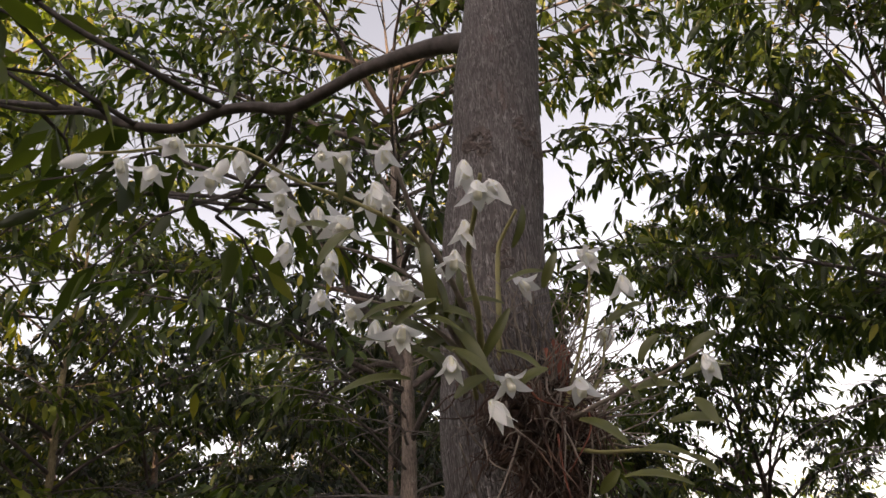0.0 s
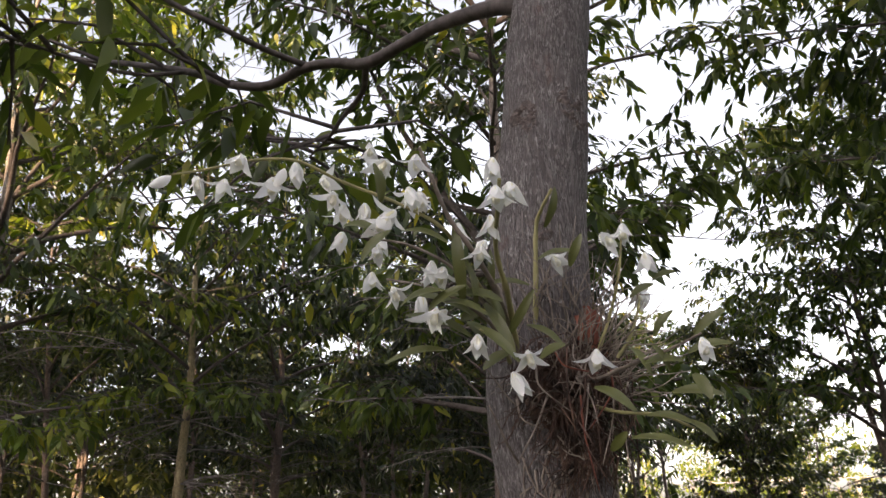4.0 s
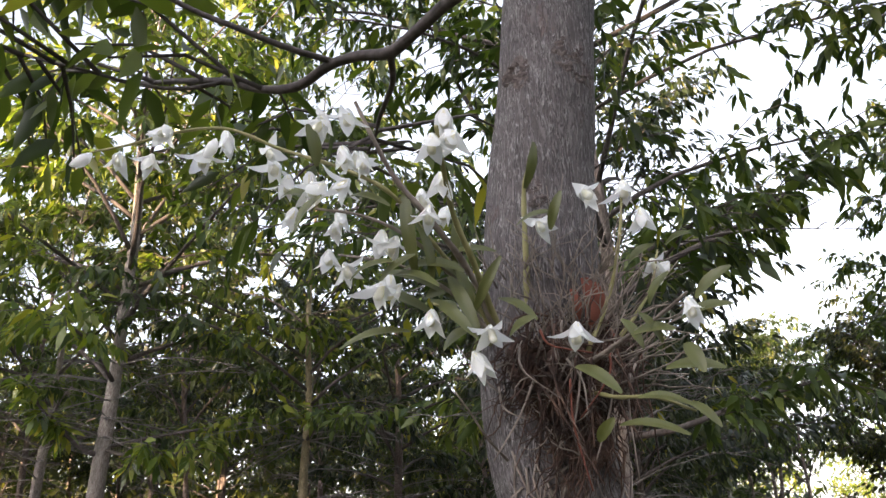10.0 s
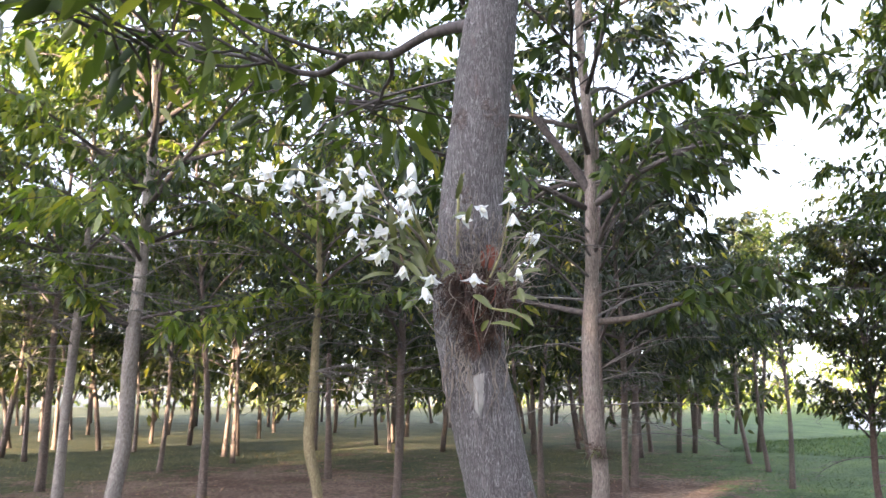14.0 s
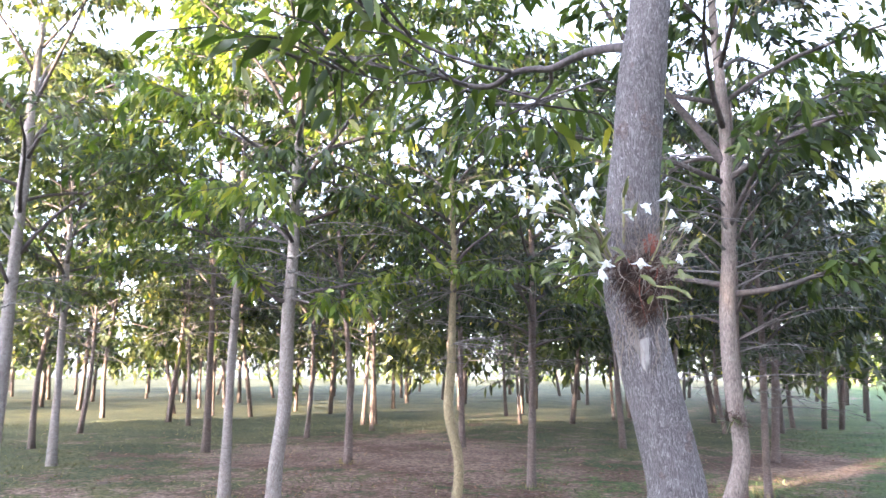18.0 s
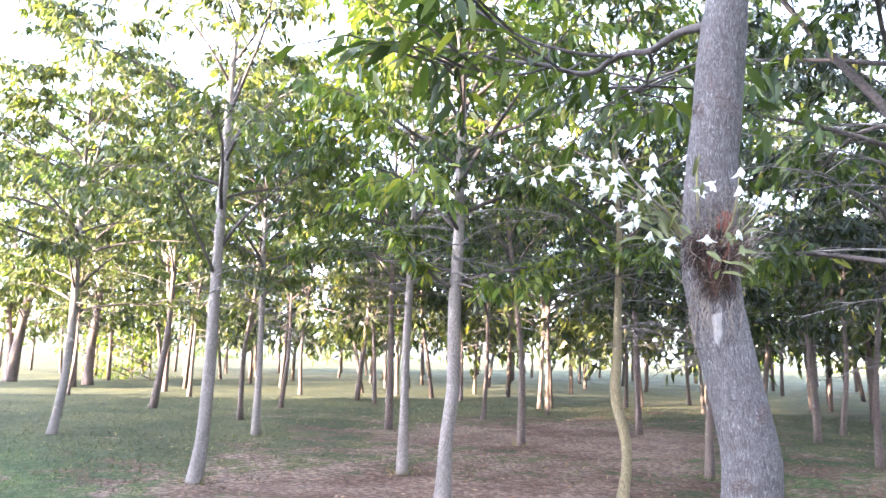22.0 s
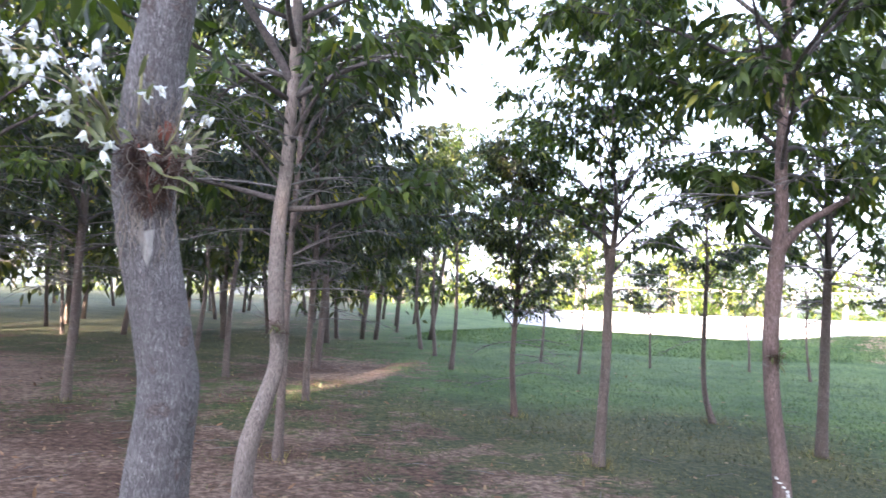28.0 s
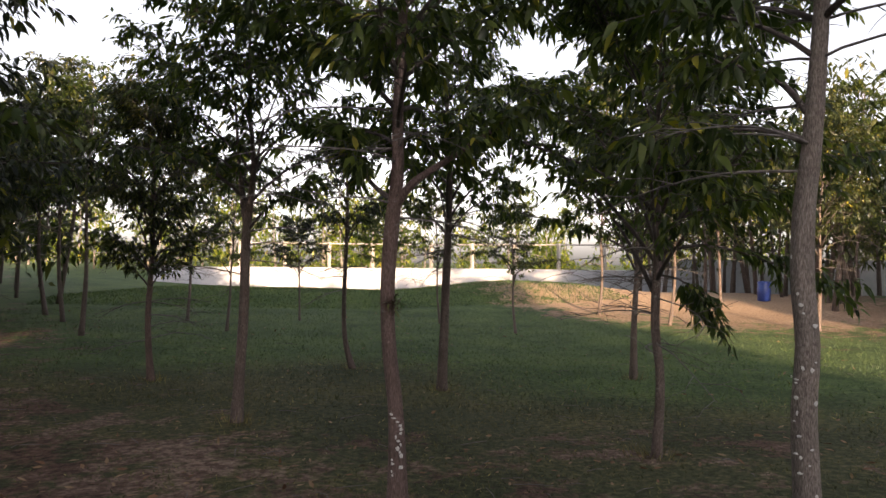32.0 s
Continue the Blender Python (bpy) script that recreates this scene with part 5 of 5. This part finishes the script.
for i in range(-16, 9):
    for j in range(-18, -4):
        x, y = i * 3.1 + wr.normal(0, 0.5), j * 3.2 + wr.normal(0, 0.5)
        q = x * 0.93 - y * 0.36
        if (q < 8.4 or q > 17.0) and (q > -22 or (q > -34 and wr.random() < 0.16)) and y < -15:
            behind.append((x, y, wr.uniform(0.9, 1.2) * (0.83 if q < -12 else 1.13 if q < -2 else 1.03)))
woods("plantation_rows_behind", behind, 13, LEAF, BARK_PALE, "unseen rows of trees added to shade the ground ahead", 380, 1.16, (1.0, 8.0), 2.3, (-4.46, 13.9, 17.6, 0.86))


# ---- wall and posts beyond the bank ----
def wall_run(name, a, b, z, height, thick, mat):
    a, b = Vector((*a, 0)), Vector((*b, 0))
    d = (b - a)
    n = Vector((-d.y, d.x, 0)).normalized() * thick / 2
    bm = bmesh.new()
    vs = [bm.verts.new(p + Vector((0, 0, q))) for q in (z - 0.4, z + height) for p in (a - n, b - n, b + n, a + n)]
    for f in ((0, 1, 2, 3), (4, 5, 6, 7), (0, 1, 5, 4), (1, 2, 6, 5), (2, 3, 7, 6), (3, 0, 4, 7)):
        bm.faces.new([vs[i] for i in f])
    bmesh.ops.recalc_face_normals(bm, faces=bm.faces)
    bmesh.ops.bevel(bm, geom=bm.edges[:], offset=0.03, segments=1, affect="EDGES")
    me = bpy.data.meshes.new(name)
    bm.to_mesh(me)
    bm.free()
    me.materials.append(mat)
    return tagged(new(name, me), "low white wall behind the grassy bank", "wall", kind="structure")


CORNERS = [(9.5, 46.5), (14.0, 45.0), (24.5, 40.5), (34.0, 30.0), (40.0, 17.0)]
for a, b, high in zip(CORNERS, CORNERS[1:], (1.45, 1.45, 1.45, 2.1)):
    wall_run("boundary_wall", a, b, -0.1, high, 0.25, WHITE_WALL)


def post(height):
    bm = bmesh.new()
    bmesh.ops.create_cube(bm, size=1.0, matrix=Matrix.Translation((0, 0, height / 2)) @ Matrix.Diagonal((0.2, 0.2, height, 1)))
    bmesh.ops.bevel(bm, geom=bm.edges[:], offset=0.02, segments=1, affect="EDGES")
    me = bpy.data.meshes.new("post")
    bm.to_mesh(me)
    bm.free()
    me.materials.append(CONCRETE)
    return me


fence = thing("post_fence", (0, 0, 0), "pale concrete posts with a top rail behind the wall", "fence")
POST = post(3.0)
for a, b in zip(CORNERS[:3], CORNERS[1:4]):
    va, vb = Vector((*a, 0.0)), Vector((*b, 0.0))
    off = Vector((-(vb - va).y, (vb - va).x, 0)).normalized() * 2.5
    n = int((vb - va).length / 2.7)
    for i in range(n):
        p = child("post", POST, fence)
        p.location = va + (vb - va) * (i / n) + off
    for z in (2.9,):
        rail = child("rail", mesh_of("rail", *tube([tuple(va + off + Vector((0, 0, z))), tuple((va + vb) / 2 + off + Vector((0, 0, z))), tuple(vb + off + Vector((0, 0, z)))], [0.05, 0.05, 0.05], 6), CONCRETE), fence)
bin_ = thing("blue_barrel", (24.0, 15.7, float(ground_z(24.0, 15.7))), "blue plastic barrel standing among trunks", "barrel")
child("body", mesh_of("body", *tube([(0, 0, z) for z in (0, 0.04, 0.22, 0.24, 0.45, 0.47, 0.66, 0.69)], [0.19, 0.215, 0.215, 0.225, 0.225, 0.215, 0.215, 0.185], 16), BLUE), bin_)

# ---- grass, litter ----
gr = np.random.default_rng(21)


def scatter(n, near, far):
    a = np.radians(gr.uniform(-80, 80, n))
    d = near + (far - near) * gr.random(n) ** 1.5
    x, y = 0.8 - np.sin(a) * d, -0.2 + np.cos(a) * d
    return x, y


def blades_mesh(name, P, W, L, wide, mat):
    n = len(P)
    side = unit(np.cross(W, gr.normal(size=(n, 3)))) * wide[:, None] / 2
    v = np.stack([P - side, P + side, P + unit(W) * L[:, None]], 1).reshape(-1, 3)
    me = bpy.data.meshes.new(name)
    me.vertices.add(3 * n)
    me.vertices.foreach_set("co", v.reshape(-1).astype(np.float32))
    me.loops.add(3 * n)
    me.loops.foreach_set("vertex_index", np.arange(3 * n, dtype=np.int32))
    me.polygons.add(n)
    me.polygons.foreach_set("loop_start", np.arange(0, 3 * n, 3, dtype=np.int32))
    me.polygons.foreach_set("loop_total", np.full(n, 3, np.int32))
    me.materials.append(mat)
    me.update(calc_edges=True)
    return me


x, y = scatter(230000, 3.4, 24)
patchy = 0.5 + 0.3 * np.sin(x * 1.7 + 0.9 * np.sin(y * 2.1)) * np.sin(y * 1.3 + x) + 0.3 * np.sin(x * 4.3 + 1.7 * np.sin(y * 3.1)) * np.sin(y * 4.9 - 1.3 * np.sin(x * 2.2))
keep = gr.random(len(x)) > np.clip(0.45 + soil_at(x, y) * 3.0 + 1.1 * (patchy - 0.5), 0.05, 0.985)
x, y = x[keep], y[keep]
n = len(x)
P = np.stack([x, y, ground_z(x, y) - 0.004], 1)
W = np.stack([gr.normal(0, 0.5, n), gr.normal(0, 0.5, n), np.full(n, 0.7)], 1)
GRASS = foliage("grass_blade", (0.0258, 0.03096, 0.0129), (0.05504, 0.0602, 0.02666), (0.1247, 0.1178, 0.05848), 0.6, 0.25, (0.34, 0.28, 0.15))
LUSH = foliage("lush_grass_blade", (0.02236, 0.04472, 0.01462), (0.0516, 0.0903, 0.0301), (0.1032, 0.1505, 0.05332), 0.6, 0.25, (0.2, 0.2, 0.08))
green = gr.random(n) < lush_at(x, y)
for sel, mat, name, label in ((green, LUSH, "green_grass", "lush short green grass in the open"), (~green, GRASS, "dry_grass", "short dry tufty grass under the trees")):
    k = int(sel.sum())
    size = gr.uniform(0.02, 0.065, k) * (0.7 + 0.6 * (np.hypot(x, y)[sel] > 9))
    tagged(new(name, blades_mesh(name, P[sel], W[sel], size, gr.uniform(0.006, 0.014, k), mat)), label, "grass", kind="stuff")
u, d = gr.uniform(-4, 16, 26000), gr.uniform(-0.8, 4.5, 26000)
x, y = 6 + 0.952 * u + 0.306 * d, 24.5 - 0.306 * u + 0.952 * d
n = len(x)
P = np.stack([x, y, ground_z(x, y) - 0.01], 1)
W = np.stack([gr.normal(0, 0.4, n), gr.normal(0, 0.4, n), np.full(n, 0.8)], 1)
tagged(new("bank_grass", blades_mesh("bank_grass", P, W, gr.uniform(0.04, 0.13, n), gr.uniform(0.012, 0.03, n), LUSH)), "longer rough grass on the low bank", "grass", kind="stuff")
x, y = scatter(15000, 3.2, 24)
keep = gr.random(len(x)) < 0.35 + 2.5 * np.clip(soil_at(x, y), -0.08, 1)
x, y = x[keep], y[keep]
n = len(x)
P = np.stack([x, y, ground_z(x, y) + 0.008], 1)
W = np.stack([gr.normal(0, 1, n), gr.normal(0, 1, n), gr.normal(0.1, 0.15, n)], 1)
L = gr.uniform(0.035, 0.10, n)
tagged(new("leaf_litter", leaves_mesh("leaf_litter", P, W, gr.normal(0, 0.3, (n, 3)) + np.array([0, 0, 1.0]), L, L * 0.35, LEAF_DRY, False, 0.0)), "dry brown fallen leaves on bare soil", "leaf litter", kind="stuff")


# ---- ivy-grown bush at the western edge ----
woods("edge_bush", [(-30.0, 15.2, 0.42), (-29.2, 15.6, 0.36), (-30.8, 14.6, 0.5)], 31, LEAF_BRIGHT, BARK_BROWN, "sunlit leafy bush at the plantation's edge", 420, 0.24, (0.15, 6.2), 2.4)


# ---- pale marks on two trunks ----
MARK = plain("pale_lichen", [(0.42, 0.41, 0.39), (0.68, 0.67, 0.64)], 60, 0.9, 0.002)


def pale_mark(tree, centre, radius, angle, z, wide, tall, seed):
    """A thin crust with a ragged outline that follows the trunk's round."""
    verts, faces, n = [], [], 18
    b = np.array(tree.location)
    for r, lift in ((1.0, -0.001), (0.8, 0.0022), (0.4, 0.003), (0.0, 0.003)):
        for k in range(n):
            t = 2 * math.pi * k / n
            w = r * (1 + 0.5 * noise.noise(Vector((math.cos(t) * 2, math.sin(t) * 2, seed * 3.7))))
            a = radians(angle) + w * wide * math.cos(t) / radius
            verts.append((centre[0] + math.cos(a) * (radius + lift) - b[0], centre[1] + math.sin(a) * (radius + lift) - b[1], z + w * tall * math.sin(t) - b[2]))
    for j in range(3):
        faces += [(j * n + k, j * n + (k + 1) % n, (j + 1) * n + (k + 1) % n, (j + 1) * n + k) for k in range(n)]
    child("lichen_mark", mesh_of("lichen_mark", verts, faces, MARK), tree, "pale crusty mark on the bark")


trees = [o for o in scene.objects if o.parent is None and o.get("category") == "tree"]


def tree_at(x, y):
    return min(trees, key=lambda o: math.hypot(o.location.x - x, o.location.y - y))


mr = random.Random(4)
for i in range(17):
    z = 0.30 + 0.40 * i / 16
    pale_mark(tree_at(3.40, 4.17), (3.385, 4.18), 0.0765 - 0.008 * (z - 0.3), -118 + mr.uniform(-34, 30), z, mr.uniform(0.006, 0.018), mr.uniform(0.006, 0.016), i)
for i in range(24):
    z = 0.55 + 1.25 * mr.random()
    pale_mark(tree_at(4.40, 1.90), (4.395, 1.908), 0.0705 - 0.004 * (z - 0.6), -153 + mr.uniform(-60, 60), z, mr.uniform(0.005, 0.014), mr.uniform(0.004, 0.012), 40 + i)


# ---- tufts round the trunks, and fallen twigs ----
P, W, L = [], [], []
for o in trees:
    if math.hypot(o.location.x, o.location.y) < 13 and o != host:
        k = 70
        a, d = gr.uniform(0, 6.28, k), 0.07 + np.abs(gr.normal(0, 0.12, k))
        x, y = o.location.x + np.cos(a) * d, o.location.y + np.sin(a) * d
        P.append(np.stack([x, y, ground_z(x, y) - 0.005], 1))
        W.append(np.stack([np.cos(a) * 0.4 + gr.normal(0, 0.25, k), np.sin(a) * 0.4 + gr.normal(0, 0.25, k), np.full(k, 0.9)], 1))
        L.append(gr.uniform(0.05, 0.17, k))
P, W, L = np.concatenate(P), np.concatenate(W), np.concatenate(L)
DRY = foliage("dry_grass_blade", (0.07, 0.055, 0.028), (0.13, 0.105, 0.05), (0.24, 0.20, 0.10), 0.7, 0.25, (0.3, 0.24, 0.12))
tagged(new("grass_tuft", blades_mesh("grass_tuft", P, W, L, gr.uniform(0.005, 0.010, len(L)), DRY)), "tufts of longer dry grass round the trunks", "grass", kind="stuff")
x, y = scatter(520, 3.4, 16)
fallen = []
for a, b in zip(x, y):
    z = float(ground_z(a, b)) + 0.006
    t, n = gr.uniform(0, 6.28), gr.uniform(0.06, 0.32)
    c = np.array([math.cos(t), math.sin(t), 0.0])
    fallen.append(tube([np.array([a, b, z]), np.array([a, b, z + 0.008]) + c * n * 0.5 + gr.normal(0, 0.012, 3) * np.array([1, 1, 0]), np.array([a, b, z]) + c * n], [0.004, 0.0035, 0.002], 4))
tagged(new("fallen_brushwood", mesh_of("fallen_brushwood", *joined(fallen), TWIG_BARE)), "thin dead twigs lying on the soil", "twigs", kind="stuff")
